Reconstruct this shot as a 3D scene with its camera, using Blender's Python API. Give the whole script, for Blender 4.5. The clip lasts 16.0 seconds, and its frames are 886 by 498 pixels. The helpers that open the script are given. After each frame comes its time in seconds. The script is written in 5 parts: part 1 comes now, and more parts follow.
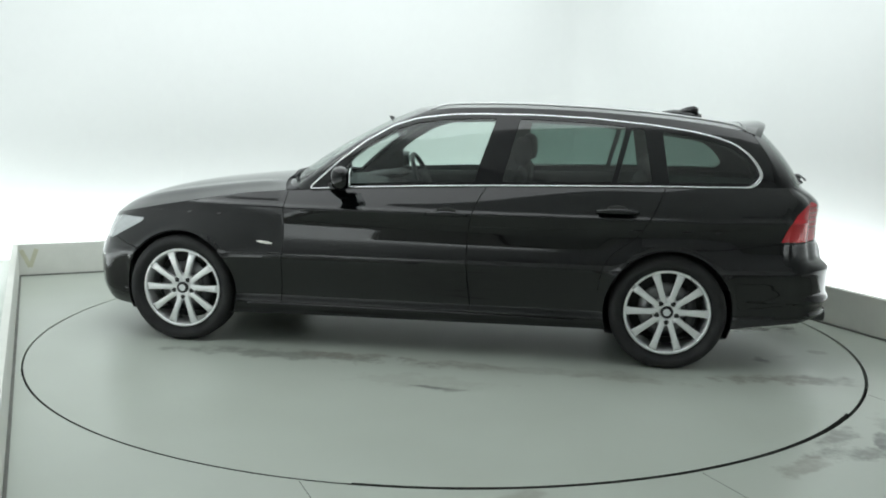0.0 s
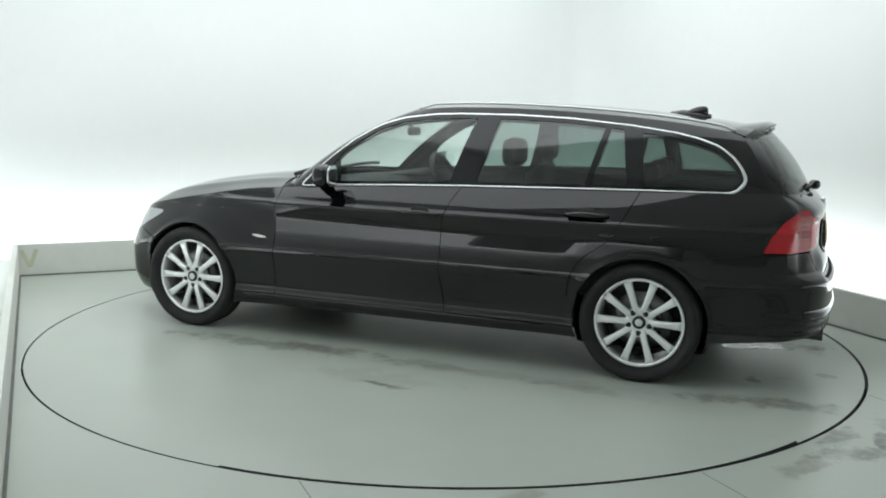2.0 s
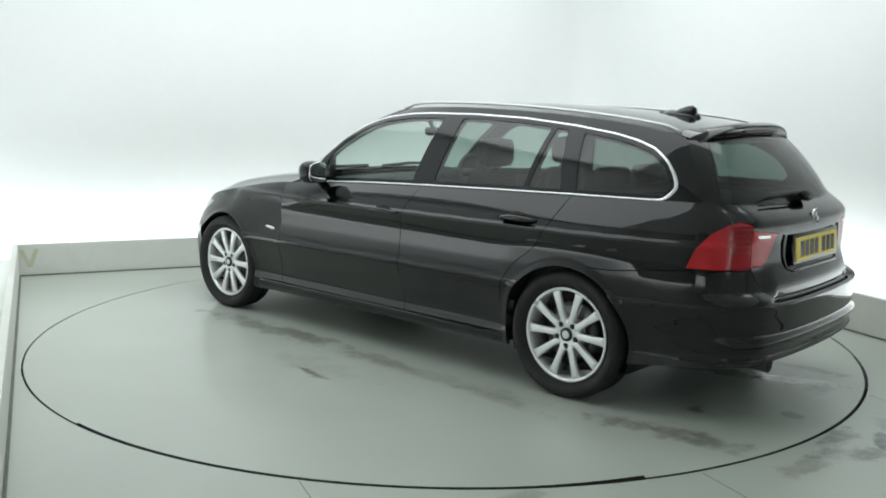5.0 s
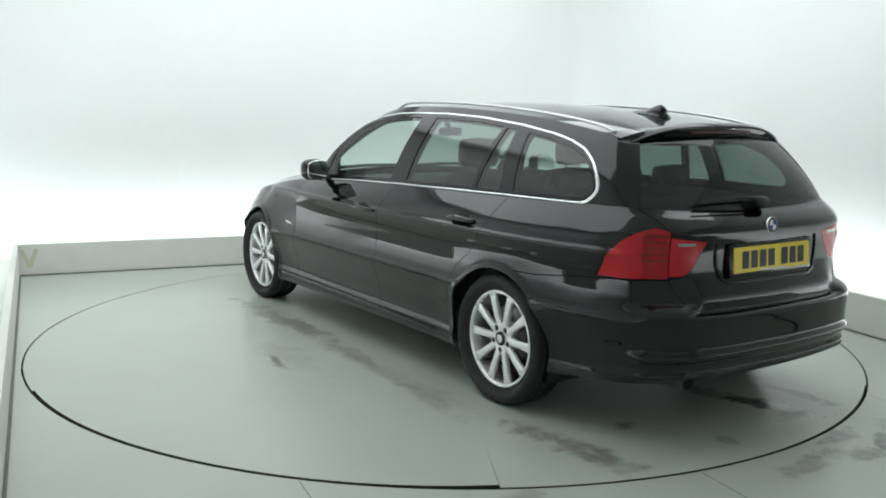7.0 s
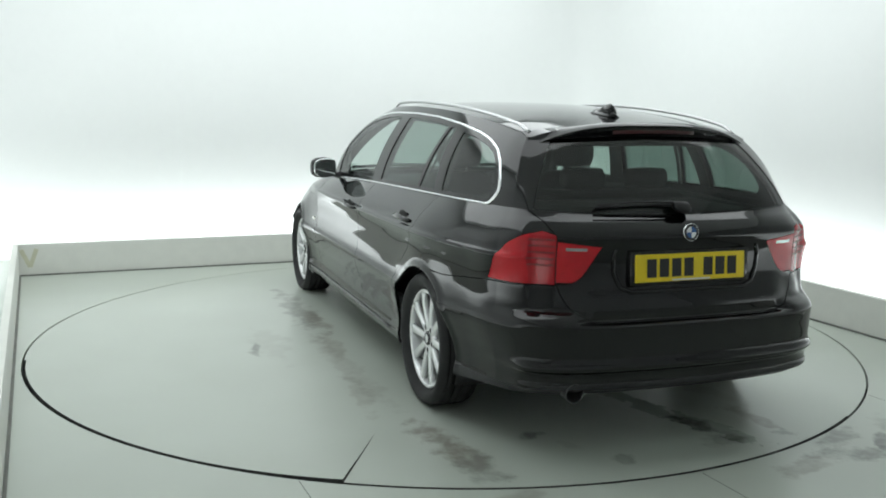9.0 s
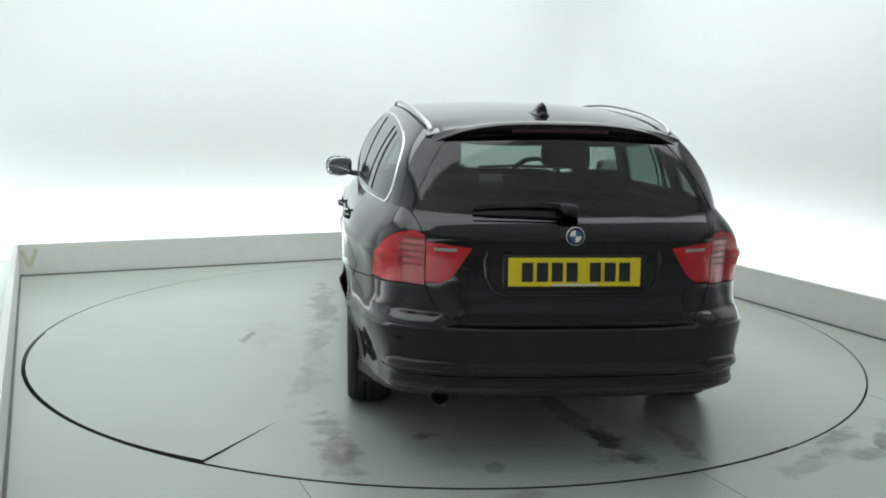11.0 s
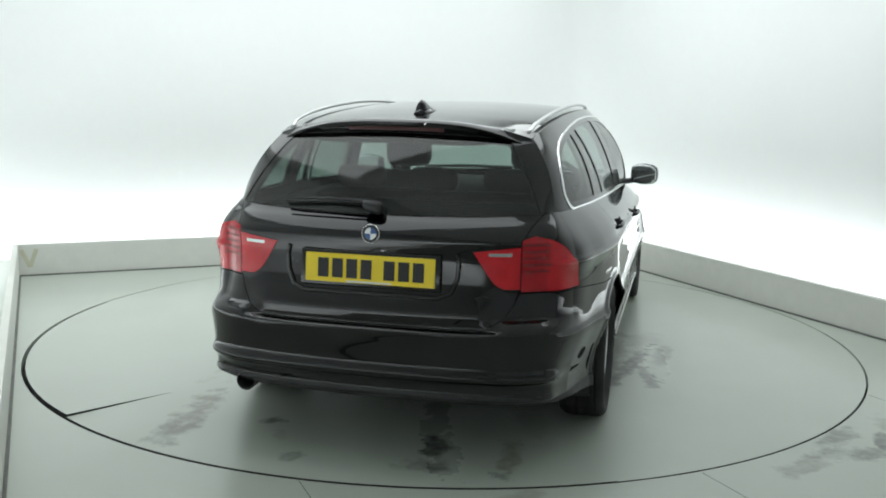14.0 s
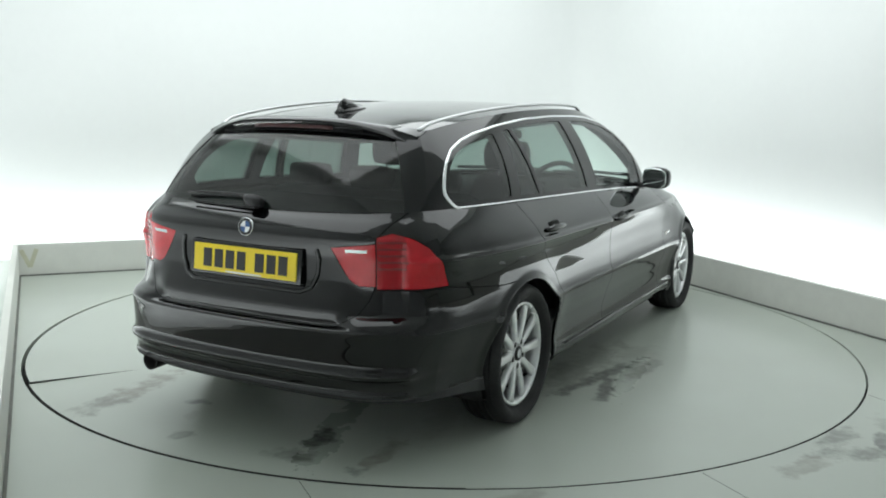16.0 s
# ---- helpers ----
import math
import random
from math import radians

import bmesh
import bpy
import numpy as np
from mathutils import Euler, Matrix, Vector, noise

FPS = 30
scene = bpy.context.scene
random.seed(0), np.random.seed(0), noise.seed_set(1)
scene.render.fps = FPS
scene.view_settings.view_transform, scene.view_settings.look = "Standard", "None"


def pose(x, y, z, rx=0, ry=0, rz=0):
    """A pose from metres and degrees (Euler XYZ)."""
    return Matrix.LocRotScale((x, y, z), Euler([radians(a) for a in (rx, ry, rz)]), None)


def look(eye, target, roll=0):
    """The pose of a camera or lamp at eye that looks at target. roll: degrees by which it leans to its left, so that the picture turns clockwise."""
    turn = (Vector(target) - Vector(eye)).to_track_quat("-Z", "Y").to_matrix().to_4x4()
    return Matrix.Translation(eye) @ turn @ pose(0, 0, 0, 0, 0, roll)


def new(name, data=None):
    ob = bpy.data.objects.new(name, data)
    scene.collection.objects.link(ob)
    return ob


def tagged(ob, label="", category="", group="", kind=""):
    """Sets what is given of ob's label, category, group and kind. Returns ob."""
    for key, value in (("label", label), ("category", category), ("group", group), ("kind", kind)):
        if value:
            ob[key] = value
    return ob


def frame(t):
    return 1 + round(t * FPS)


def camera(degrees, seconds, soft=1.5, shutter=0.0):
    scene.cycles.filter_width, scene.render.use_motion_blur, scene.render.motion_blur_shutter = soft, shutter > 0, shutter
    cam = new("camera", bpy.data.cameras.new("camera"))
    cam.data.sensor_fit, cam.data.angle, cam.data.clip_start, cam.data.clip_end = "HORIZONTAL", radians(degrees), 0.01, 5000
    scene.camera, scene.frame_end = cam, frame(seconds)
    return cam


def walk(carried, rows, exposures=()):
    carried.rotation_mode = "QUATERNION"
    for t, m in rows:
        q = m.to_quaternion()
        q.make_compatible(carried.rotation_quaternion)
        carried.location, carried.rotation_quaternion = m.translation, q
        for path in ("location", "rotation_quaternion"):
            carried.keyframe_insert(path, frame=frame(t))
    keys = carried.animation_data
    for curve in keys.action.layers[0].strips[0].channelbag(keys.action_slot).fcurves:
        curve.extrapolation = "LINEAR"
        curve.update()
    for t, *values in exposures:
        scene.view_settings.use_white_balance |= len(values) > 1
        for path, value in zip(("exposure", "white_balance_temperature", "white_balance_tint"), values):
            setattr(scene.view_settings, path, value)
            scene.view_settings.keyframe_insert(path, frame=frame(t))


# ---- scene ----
# camera: stands still
EYE = Vector((0.0, -5.572, 1.389))
YAW, PITCH = radians(-0.213), radians(8.992)
AIM = EYE + Vector((math.sin(YAW) * math.cos(PITCH), math.cos(YAW) * math.cos(PITCH), -math.sin(PITCH)))
cam = camera(51.67, 16.0, soft=1.9)
walk(cam, [(0.0, look(EYE, AIM, 1.105)), (16.0, look(EYE, AIM, 1.105))], exposures=[(0.0, 0.0), (16.0, 0.0)])

# the room stands turned to the camera: a runs along the back wall, b towards it
ROOM = Matrix.Rotation(radians(24.2), 4, "Z")
WALL_A, WALL_B, FRONT_B, CEIL = 3.25, 3.46, -7.2, 3.6
KERB_A, KERB_B, KERB_H = 2.45, 2.66, 0.25

# light: tubes in the troughs behind the kerbs, and light panels under the ceiling
world = bpy.data.worlds.new("studio_world")
scene.world = world
world.use_nodes = True
world.node_tree.nodes["Background"].inputs[0].default_value = (0.8, 0.9, 0.88, 1)
world.node_tree.nodes["Background"].inputs[1].default_value = 0.05


def area_lamp(name, eye, target, sx, sy, watts, colour=(0.95, 1.0, 1.015)):
    data = bpy.data.lights.new(name, "AREA")
    data.shape, data.size, data.size_y, data.energy, data.color = "RECTANGLE", sx, sy, watts, colour
    ob = new(name, data)
    ob.matrix_world = ROOM @ look(eye, target)
    return ob


def strip(name, a0, b0, a1, b1, na, nb, watts):
    """A lamp along the floor from (a0, b0) to (a1, b1), thrown up and out by (na, nb)."""
    length = math.hypot(a1 - a0, b1 - b0)
    mid = Vector(((a0 + a1) / 2, (b0 + b1) / 2, 0.06))
    data = bpy.data.lights.new(name, "AREA")
    data.shape, data.size, data.size_y, data.energy, data.color = "RECTANGLE", length, 0.12, watts, (0.95, 1.0, 1.015)
    ob = new(name, data)
    back = -Vector((na, nb, 0.9)).normalized()
    right = Vector((a1 - a0, b1 - b0, 0)).normalized()
    up = back.cross(right)
    m = Matrix((right, up, back)).transposed().to_4x4()
    m.translation = mid
    ob.matrix_world = ROOM @ m


STRIP_W, TOP_W = 37, 150
strip("trough_lamp_back", -3.0, 3.22, 3.0, 3.22, 0, 0.35, STRIP_W)
strip("trough_lamp_left", -3.01, -6.0, -3.01, 2.9, -0.35, 0, STRIP_W * 1.9)
strip("trough_lamp_right", 3.01, 2.9, 3.01, -6.0, 0.35, 0, STRIP_W * 1.75)
area_lamp("ceiling_lamp", (0, 0.7, CEIL - 0.05), (0, 0.7, 0), 5.9, 5.0, TOP_W)
# ---- materials ----
def nodes_of(name):
    m = bpy.data.materials.new(name)
    m.use_nodes = True
    nt = m.node_tree
    return m, nt, nt.nodes["Principled BSDF"]


def coord(nt, scale=1.0, kind="Object"):
    tc = nt.nodes.new("ShaderNodeTexCoord")
    mp = nt.nodes.new("ShaderNodeMapping")
    mp.inputs["Scale"].default_value = (scale,) * 3 if not isinstance(scale, tuple) else scale
    nt.links.new(tc.outputs[kind], mp.inputs[0])
    return mp.outputs[0]


def noise_tex(nt, vec, scale, detail=4, rough=0.6):
    n = nt.nodes.new("ShaderNodeTexNoise")
    n.inputs["Scale"].default_value, n.inputs["Detail"].default_value, n.inputs["Roughness"].default_value = scale, detail, rough
    nt.links.new(vec, n.inputs["Vector"])
    return n.outputs["Fac"]


def ramp(nt, fac, stops):
    r = nt.nodes.new("ShaderNodeValToRGB")
    while len(r.color_ramp.elements) < len(stops):
        r.color_ramp.elements.new(0.5)
    for e, (p, c) in zip(r.color_ramp.elements, stops):
        e.position = p
        e.color = (c, c, c, 1) if not isinstance(c, tuple) else (*c, 1)
    nt.links.new(fac, r.inputs[0])
    return r.outputs[0]


def mix(nt, fac, a, b, mode="MIX"):
    x = nt.nodes.new("ShaderNodeMix")
    x.data_type, x.blend_type = "RGBA", mode
    for sock, v in ((x.inputs[0], fac), (x.inputs[6], a), (x.inputs[7], b)):
        if isinstance(v, bpy.types.NodeSocket):
            nt.links.new(v, sock)
        else:
            sock.default_value = v if not isinstance(v, tuple) else (*v, 1)
    return x.outputs[2]


def bump(nt, bsdf, height, strength=0.1, distance=0.01):
    b = nt.nodes.new("ShaderNodeBump")
    b.inputs["Strength"].default_value, b.inputs["Distance"].default_value = strength, distance
    nt.links.new(height, b.inputs["Height"])
    nt.links.new(b.outputs[0], bsdf.inputs["Normal"])


def plain(name, colour, rough=0.5, metal=0.0, vary=0.12, scale=30.0, relief=0.0, coat=0.0):
    """A surface of one colour with fine and broad unevenness."""
    m, nt, bs = nodes_of(name)
    v = coord(nt)
    fine, broad = noise_tex(nt, v, scale), noise_tex(nt, v, scale / 9, 3)
    dark = tuple(c * (1 - vary) for c in colour)
    light = tuple(min(1, c * (1 + vary)) for c in colour)
    c1 = mix(nt, fine, dark, light)
    c2 = mix(nt, ramp(nt, broad, [(0.35, 0.0), (0.7, 0.5)]), c1, dark)
    nt.links.new(c2, bs.inputs["Base Color"])
    rr = ramp(nt, broad, [(0.3, rough * 0.85), (0.7, min(1, rough * 1.15))])
    nt.links.new(rr, bs.inputs["Roughness"])
    bs.inputs["Metallic"].default_value = metal
    bs.inputs["Coat Weight"].default_value = coat
    bs.inputs["Coat Roughness"].default_value = 0.03
    if relief:
        bump(nt, bs, fine, relief, 0.003)
    return m


def painted_floor(name, colour, stains=(), seed=0.0, wet=()):
    """Greenish grey floor paint with faint scuffs, torn stains (x, y, half length, half width, angle, strength, tone) and wet patches (the first five)."""
    m, nt, bs = nodes_of(name)
    v = coord(nt)
    off = nt.nodes.new("ShaderNodeVectorMath")
    off.operation = "ADD"
    off.inputs[1].default_value = (seed, seed * 1.7, 0)
    nt.links.new(v, off.inputs[0])
    w = off.outputs[0]
    fine, mid, broad = noise_tex(nt, w, 9, 1), noise_tex(nt, w, 2.4, 1, 0.4), noise_tex(nt, w, 0.9, 1, 0.4)
    torn, streak = noise_tex(nt, w, 8.0, 4, 0.6), noise_tex(nt, w, 22.0, 2, 0.5)
    base = mix(nt, fine, tuple(c * 0.98 for c in colour), tuple(c * 1.02 for c in colour))
    base = mix(nt, broad, base, tuple(c * 0.86 for c in colour))
    base = mix(nt, 0.5, base, mix(nt, mid, tuple(c * 1.03 for c in colour), tuple(c * f for c, f in zip(colour, (0.84, 0.82, 0.80)))))

    def patch(x, y, rx, ry, angle, strength):
        mp = nt.nodes.new("ShaderNodeMapping")
        mp.vector_type = "TEXTURE"
        mp.inputs["Location"].default_value = (x, y, 0)
        mp.inputs["Rotation"].default_value = (0, 0, radians(angle))
        mp.inputs["Scale"].default_value = (rx, ry, 1)
        nt.links.new(v, mp.inputs[0])
        far = nt.nodes.new("ShaderNodeVectorMath")
        far.operation = "LENGTH"
        nt.links.new(mp.outputs[0], far.inputs[0])
        edge = nt.nodes.new("ShaderNodeMath")
        edge.operation = "MULTIPLY_ADD"
        edge.inputs[1].default_value = 2.6
        nt.links.new(torn, edge.inputs[0])
        less = nt.nodes.new("ShaderNodeMath")
        less.operation, less.inputs[1].default_value = "MULTIPLY", -0.8
        nt.links.new(far.outputs["Value"], less.inputs[0])
        nt.links.new(less.outputs[0], edge.inputs[2])
        solid = ramp(nt, edge.outputs[0], [(0.42, 0.0), (0.85, strength)])
        return mix(nt, 1.0, solid, ramp(nt, streak, [(0.25, 0.55), (0.6, 1.0)]), "MULTIPLY")

    for x, y, rx, ry, angle, strength, tone in stains:
        base = mix(nt, patch(x, y, rx, ry, angle, strength), base, tone)
    nt.links.new(base, bs.inputs["Base Color"])
    rough = (0.28, 0.28, 0.28)
    for x, y, rx, ry, angle in wet:
        rough = mix(nt, patch(x, y, rx, ry, angle, 1.0), rough, (0.04, 0.04, 0.04))
    if wet:
        nt.links.new(rough, bs.inputs["Roughness"])
    else:
        bs.inputs["Roughness"].default_value = 0.28
    return m


def glass_mat(name, tint, density, mirror=0.075):
    """A tinted pane: part clear, part mirror."""
    m = bpy.data.materials.new(name)
    m.use_nodes = True
    nt = m.node_tree
    nt.nodes.clear()
    out = nt.nodes.new("ShaderNodeOutputMaterial")
    tr, gl, mx, lw, po, ma = (nt.nodes.new("ShaderNode" + k) for k in ("BsdfTransparent", "BsdfGlossy", "MixShader", "LayerWeight", "Math", "Math"))
    tr.inputs[0].default_value = (*(c * density for c in tint), 1)
    gl.inputs["Roughness"].default_value = 0.015
    lw.inputs["Blend"].default_value = 0.5
    po.operation, po.inputs[1].default_value = "POWER", 5.0
    ma.operation, ma.inputs[1].default_value, ma.inputs[2].default_value = "MULTIPLY_ADD", 0.88, mirror
    nt.links.new(lw.outputs["Facing"], po.inputs[0])
    nt.links.new(po.outputs[0], ma.inputs[0])
    nt.links.new(ma.outputs[0], mx.inputs[0])
    nt.links.new(tr.outputs[0], mx.inputs[1])
    nt.links.new(gl.outputs[0], mx.inputs[2])
    nt.links.new(mx.outputs[0], out.inputs[0])
    return m


FLOOR_C = (0.445, 0.488, 0.436)
M_WALL = plain("white_wall_paint", (0.735, 0.755, 0.745), 0.6, vary=0.02, scale=12)
M_GREY = plain("grey_wall_paint", (0.70, 0.715, 0.72), 0.7, vary=0.05, scale=10)
M_KERB = plain("off_white_board", (0.70, 0.71, 0.665), 0.5, vary=0.10, scale=9)
GRIME, RUST, DARK, DULL = (0.17, 0.175, 0.155), (0.20, 0.185, 0.155), (0.085, 0.085, 0.08), (0.25, 0.255, 0.225)
# the floor's own stains and duller bands near the boards, in the room's space
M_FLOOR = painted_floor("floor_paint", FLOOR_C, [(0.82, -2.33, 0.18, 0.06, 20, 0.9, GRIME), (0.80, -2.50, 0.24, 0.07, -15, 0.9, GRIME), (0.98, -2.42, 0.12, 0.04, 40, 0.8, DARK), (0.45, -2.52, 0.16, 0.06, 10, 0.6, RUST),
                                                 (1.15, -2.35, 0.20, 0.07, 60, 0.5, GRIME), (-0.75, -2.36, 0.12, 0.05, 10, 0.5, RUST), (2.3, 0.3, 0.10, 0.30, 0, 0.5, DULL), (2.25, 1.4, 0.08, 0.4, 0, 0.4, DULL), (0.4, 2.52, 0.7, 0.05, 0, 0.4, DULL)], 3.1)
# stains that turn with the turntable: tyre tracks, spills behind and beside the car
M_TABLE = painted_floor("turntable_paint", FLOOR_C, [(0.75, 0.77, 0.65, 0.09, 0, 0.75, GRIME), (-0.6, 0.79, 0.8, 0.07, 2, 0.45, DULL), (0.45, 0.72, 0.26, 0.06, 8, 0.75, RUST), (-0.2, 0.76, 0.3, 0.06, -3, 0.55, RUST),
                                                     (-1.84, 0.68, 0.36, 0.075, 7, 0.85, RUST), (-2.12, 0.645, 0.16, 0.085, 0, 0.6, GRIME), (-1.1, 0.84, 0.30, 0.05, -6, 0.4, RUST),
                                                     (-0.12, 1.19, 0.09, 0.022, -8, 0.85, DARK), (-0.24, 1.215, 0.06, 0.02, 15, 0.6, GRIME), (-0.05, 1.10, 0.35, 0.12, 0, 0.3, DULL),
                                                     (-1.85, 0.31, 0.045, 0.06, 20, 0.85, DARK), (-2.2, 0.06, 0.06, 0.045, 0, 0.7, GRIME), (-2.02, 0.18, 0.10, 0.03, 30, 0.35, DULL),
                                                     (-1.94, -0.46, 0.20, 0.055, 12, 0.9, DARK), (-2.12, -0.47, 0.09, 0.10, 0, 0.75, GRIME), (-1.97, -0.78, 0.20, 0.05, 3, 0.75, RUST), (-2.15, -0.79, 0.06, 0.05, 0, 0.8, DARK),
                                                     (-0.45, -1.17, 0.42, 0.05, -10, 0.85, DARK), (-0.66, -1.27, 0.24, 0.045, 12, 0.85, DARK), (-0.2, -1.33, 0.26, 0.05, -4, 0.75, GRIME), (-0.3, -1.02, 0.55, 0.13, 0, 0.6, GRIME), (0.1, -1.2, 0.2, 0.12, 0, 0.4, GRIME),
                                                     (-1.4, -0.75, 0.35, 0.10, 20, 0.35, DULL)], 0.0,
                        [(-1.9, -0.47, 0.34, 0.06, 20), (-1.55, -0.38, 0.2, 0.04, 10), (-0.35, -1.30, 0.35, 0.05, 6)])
M_PIT = plain("dark_gap", (0.03, 0.032, 0.03), 0.9)
M_BLACK = plain("black_plastic", (0.018, 0.018, 0.02), 0.5, vary=0.2, scale=120)
M_TYRE = plain("tyre_rubber", (0.013, 0.013, 0.014), 0.72, vary=0.25, scale=60, relief=0.15)
M_ALLOY = plain("silver_alloy_paint", (0.86, 0.865, 0.87), 0.30, 0.5, vary=0.04, scale=50, coat=0.4)


def paint_mat():
    """Black metallic car paint under clear lacquer, with a hint of orange peel."""
    m, nt, bs = nodes_of("black_car_paint")
    v = coord(nt)
    n = noise_tex(nt, v, 900, 1)
    nt.links.new(mix(nt, n, (0.0010, 0.0012, 0.0015), (0.003, 0.0035, 0.0042)), bs.inputs["Base Color"])
    nt.links.new(ramp(nt, noise_tex(nt, v, 6, 3), [(0.3, 0.20), (0.8, 0.24)]), bs.inputs["Roughness"])
    bs.inputs["Metallic"].default_value = 0.2
    bs.inputs["Specular IOR Level"].default_value = 0.0
    bs.inputs["Coat Weight"].default_value = 1.0
    bs.inputs["Coat IOR"].default_value = 1.51
    bs.inputs["Coat Roughness"].default_value = 0.015
    bump(nt, bs, noise_tex(nt, v, 70, 2), 0.006, 0.001)
    return m


M_PAINT = paint_mat()
M_GLOSSBLACK = plain("gloss_black_trim", (0.006, 0.006, 0.007), 0.1, vary=0.1, scale=40)
M_CHROME = plain("satin_chrome", (0.86, 0.87, 0.88), 0.16, 1.0, vary=0.03, scale=60)
M_TRIM = plain("dark_grey_trim", (0.022, 0.0225, 0.024), 0.8, vary=0.15, scale=90, relief=0.1)
M_LINING = plain("grey_headlining", (0.2, 0.205, 0.2), 0.9, vary=0.06, scale=120, relief=0.1)
M_SEAT = plain("black_leather", (0.012, 0.012, 0.013), 0.6, vary=0.2, scale=70, relief=0.2)
M_RED = plain("red_lamp_lens", (0.56, 0.012, 0.022), 0.2, vary=0.3, scale=14)
M_RED_DARK = plain("dark_red_lens", (0.20, 0.008, 0.012), 0.45, vary=0.08, scale=25)
M_RED_MID = plain("deep_red_lens", (0.40, 0.010, 0.018), 0.16, vary=0.2, scale=14)
M_RED_OFF = plain("unlit_dark_red_lens", (0.05, 0.005, 0.006), 0.3, vary=0.1, scale=25)
M_RED_BACK = plain("red_lamp_bowl", (0.4, 0.02, 0.02), 0.3, vary=0.08, scale=25)
M_CLEAR = plain("clear_lamp_lens", (0.46, 0.48, 0.49), 0.1, 0.45, vary=0.25, scale=40, coat=1.0)
M_YELLOW = plain("yellow_plate", (0.85, 0.64, 0.015), 0.35, vary=0.04, scale=60)
M_INK = plain("black_print", (0.012, 0.012, 0.013), 0.5)
M_BLUE = plain("blue_enamel", (0.06, 0.13, 0.30), 0.2, coat=0.5)
M_WHITE = plain("white_enamel", (0.75, 0.77, 0.78), 0.2, vary=0.03, coat=0.5)
M_AMBER = plain("clear_amber_lens", (0.78, 0.76, 0.70), 0.15, vary=0.05, coat=0.8)
M_SOOT = plain("sooty_steel", (0.09, 0.09, 0.092), 0.45, 0.8, vary=0.3, scale=40)
M_STEEL = plain("brushed_steel", (0.22, 0.22, 0.225), 0.35, 0.9, vary=0.12, scale=40)
M_MIRROR = plain("mirror_glass", (0.85, 0.88, 0.88), 0.02, 1.0, vary=0.0)
M_RAIL = plain("satin_aluminium_rail", (0.52, 0.525, 0.53), 0.36, 0.9, vary=0.03, scale=40)
M_GLASS = glass_mat("tinted_glass", (0.88, 0.97, 0.93), 0.92)
M_GLASS_REAR = glass_mat("darker_tinted_glass", (0.70, 0.90, 0.83), 0.46, 0.10)
M_GLASS_TAIL = glass_mat("dark_tinted_glass", (0.72, 0.9, 0.82), 0.42, 0.065)
M_GLASS_CARGO = glass_mat("cargo_tinted_glass", (0.72, 0.9, 0.83), 0.42, 0.08)


# ---- mesh helpers ----
def part(name, bm, material, parent=None, label="", smooth=True):
    me = bpy.data.meshes.new(name)
    if isinstance(bm, bmesh.types.BMesh):
        bm.to_mesh(me)
        bm.free()
    else:
        me.from_pydata(*bm)
    if smooth:
        for p in me.polygons:
            p.use_smooth = True
    me.materials.append(material)
    ob = new(name, me)
    if parent is not None:
        ob.parent = parent
    if label:
        tagged(ob, label)
    return ob


def box(bm, x0, y0, z0, x1, y1, z1, bevel=0.0, m=None):
    r = bmesh.ops.create_cube(bm, size=1.0)
    vs = r["verts"]
    bmesh.ops.transform(bm, matrix=Matrix.Translation(((x0 + x1) / 2, (y0 + y1) / 2, (z0 + z1) / 2)) @ Matrix.Diagonal((x1 - x0, y1 - y0, z1 - z0, 1)), verts=vs)
    if bevel:
        es = list({e for v in vs for e in v.link_edges})
        r = bmesh.ops.bevel(bm, geom=es, offset=bevel, segments=3, profile=0.5, affect="EDGES")
        vs = list(set(r["verts"]) | {v for v in vs if v.is_valid})
    if m is not None:
        bmesh.ops.transform(bm, matrix=m, verts=[v for v in vs if v.is_valid])
    return vs


def boxed(*a, bevel=0.0):
    bm = bmesh.new()
    box(bm, *a, bevel=bevel)
    return bm


# ---- the room ----
def room_part(name, bm, material, label, smooth=False):
    ob = part(name, bm, material, None, label, smooth)
    ob.matrix_world = ROOM
    return tagged(ob, kind="structure")


def floor_sheet():
    """The floor round the pit of the turntable."""
    n, r0 = 180, 2.410
    verts, faces = [], []
    for i in range(n):
        t = 2 * math.pi * i / n
        c, s = math.cos(t), math.sin(t)
        verts.append((r0 * c, r0 * s, 0))
    for i in range(n):
        t = 2 * math.pi * i / n
        c, s = math.cos(t), math.sin(t)
        k = min(WALL_A / abs(c) if abs(c) > 1e-6 else 1e9, (WALL_B if s > 0 else -FRONT_B) / abs(s) if abs(s) > 1e-6 else 1e9)
        verts.append((k * c, k * s, 0))
    for i in range(n):
        verts.append((verts[i][0], verts[i][1], -0.05))
    for i in range(n):
        j = (i + 1) % n
        faces.append((i, j, n + j, n + i)[::-1])
        faces.append((2 * n + i, 2 * n + j, j, i)[::-1])
    return verts, [], faces


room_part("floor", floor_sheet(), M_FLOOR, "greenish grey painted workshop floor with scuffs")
room_part("pit", boxed(-2.6, -2.6, -0.1, 2.6, 2.6, -0.052), M_PIT, "dark pit under the turntable")
T = 0.12
room_part("ceiling", boxed(-WALL_A - T, FRONT_B - T, CEIL, WALL_A + T, WALL_B + T, CEIL + T), M_WALL, "white studio ceiling")
room_part("wall_front", boxed(-WALL_A - T, FRONT_B - T, -T, WALL_A + T, FRONT_B, CEIL), M_GREY, "plain pale grey wall behind the camera")


DARK_B = -6.4


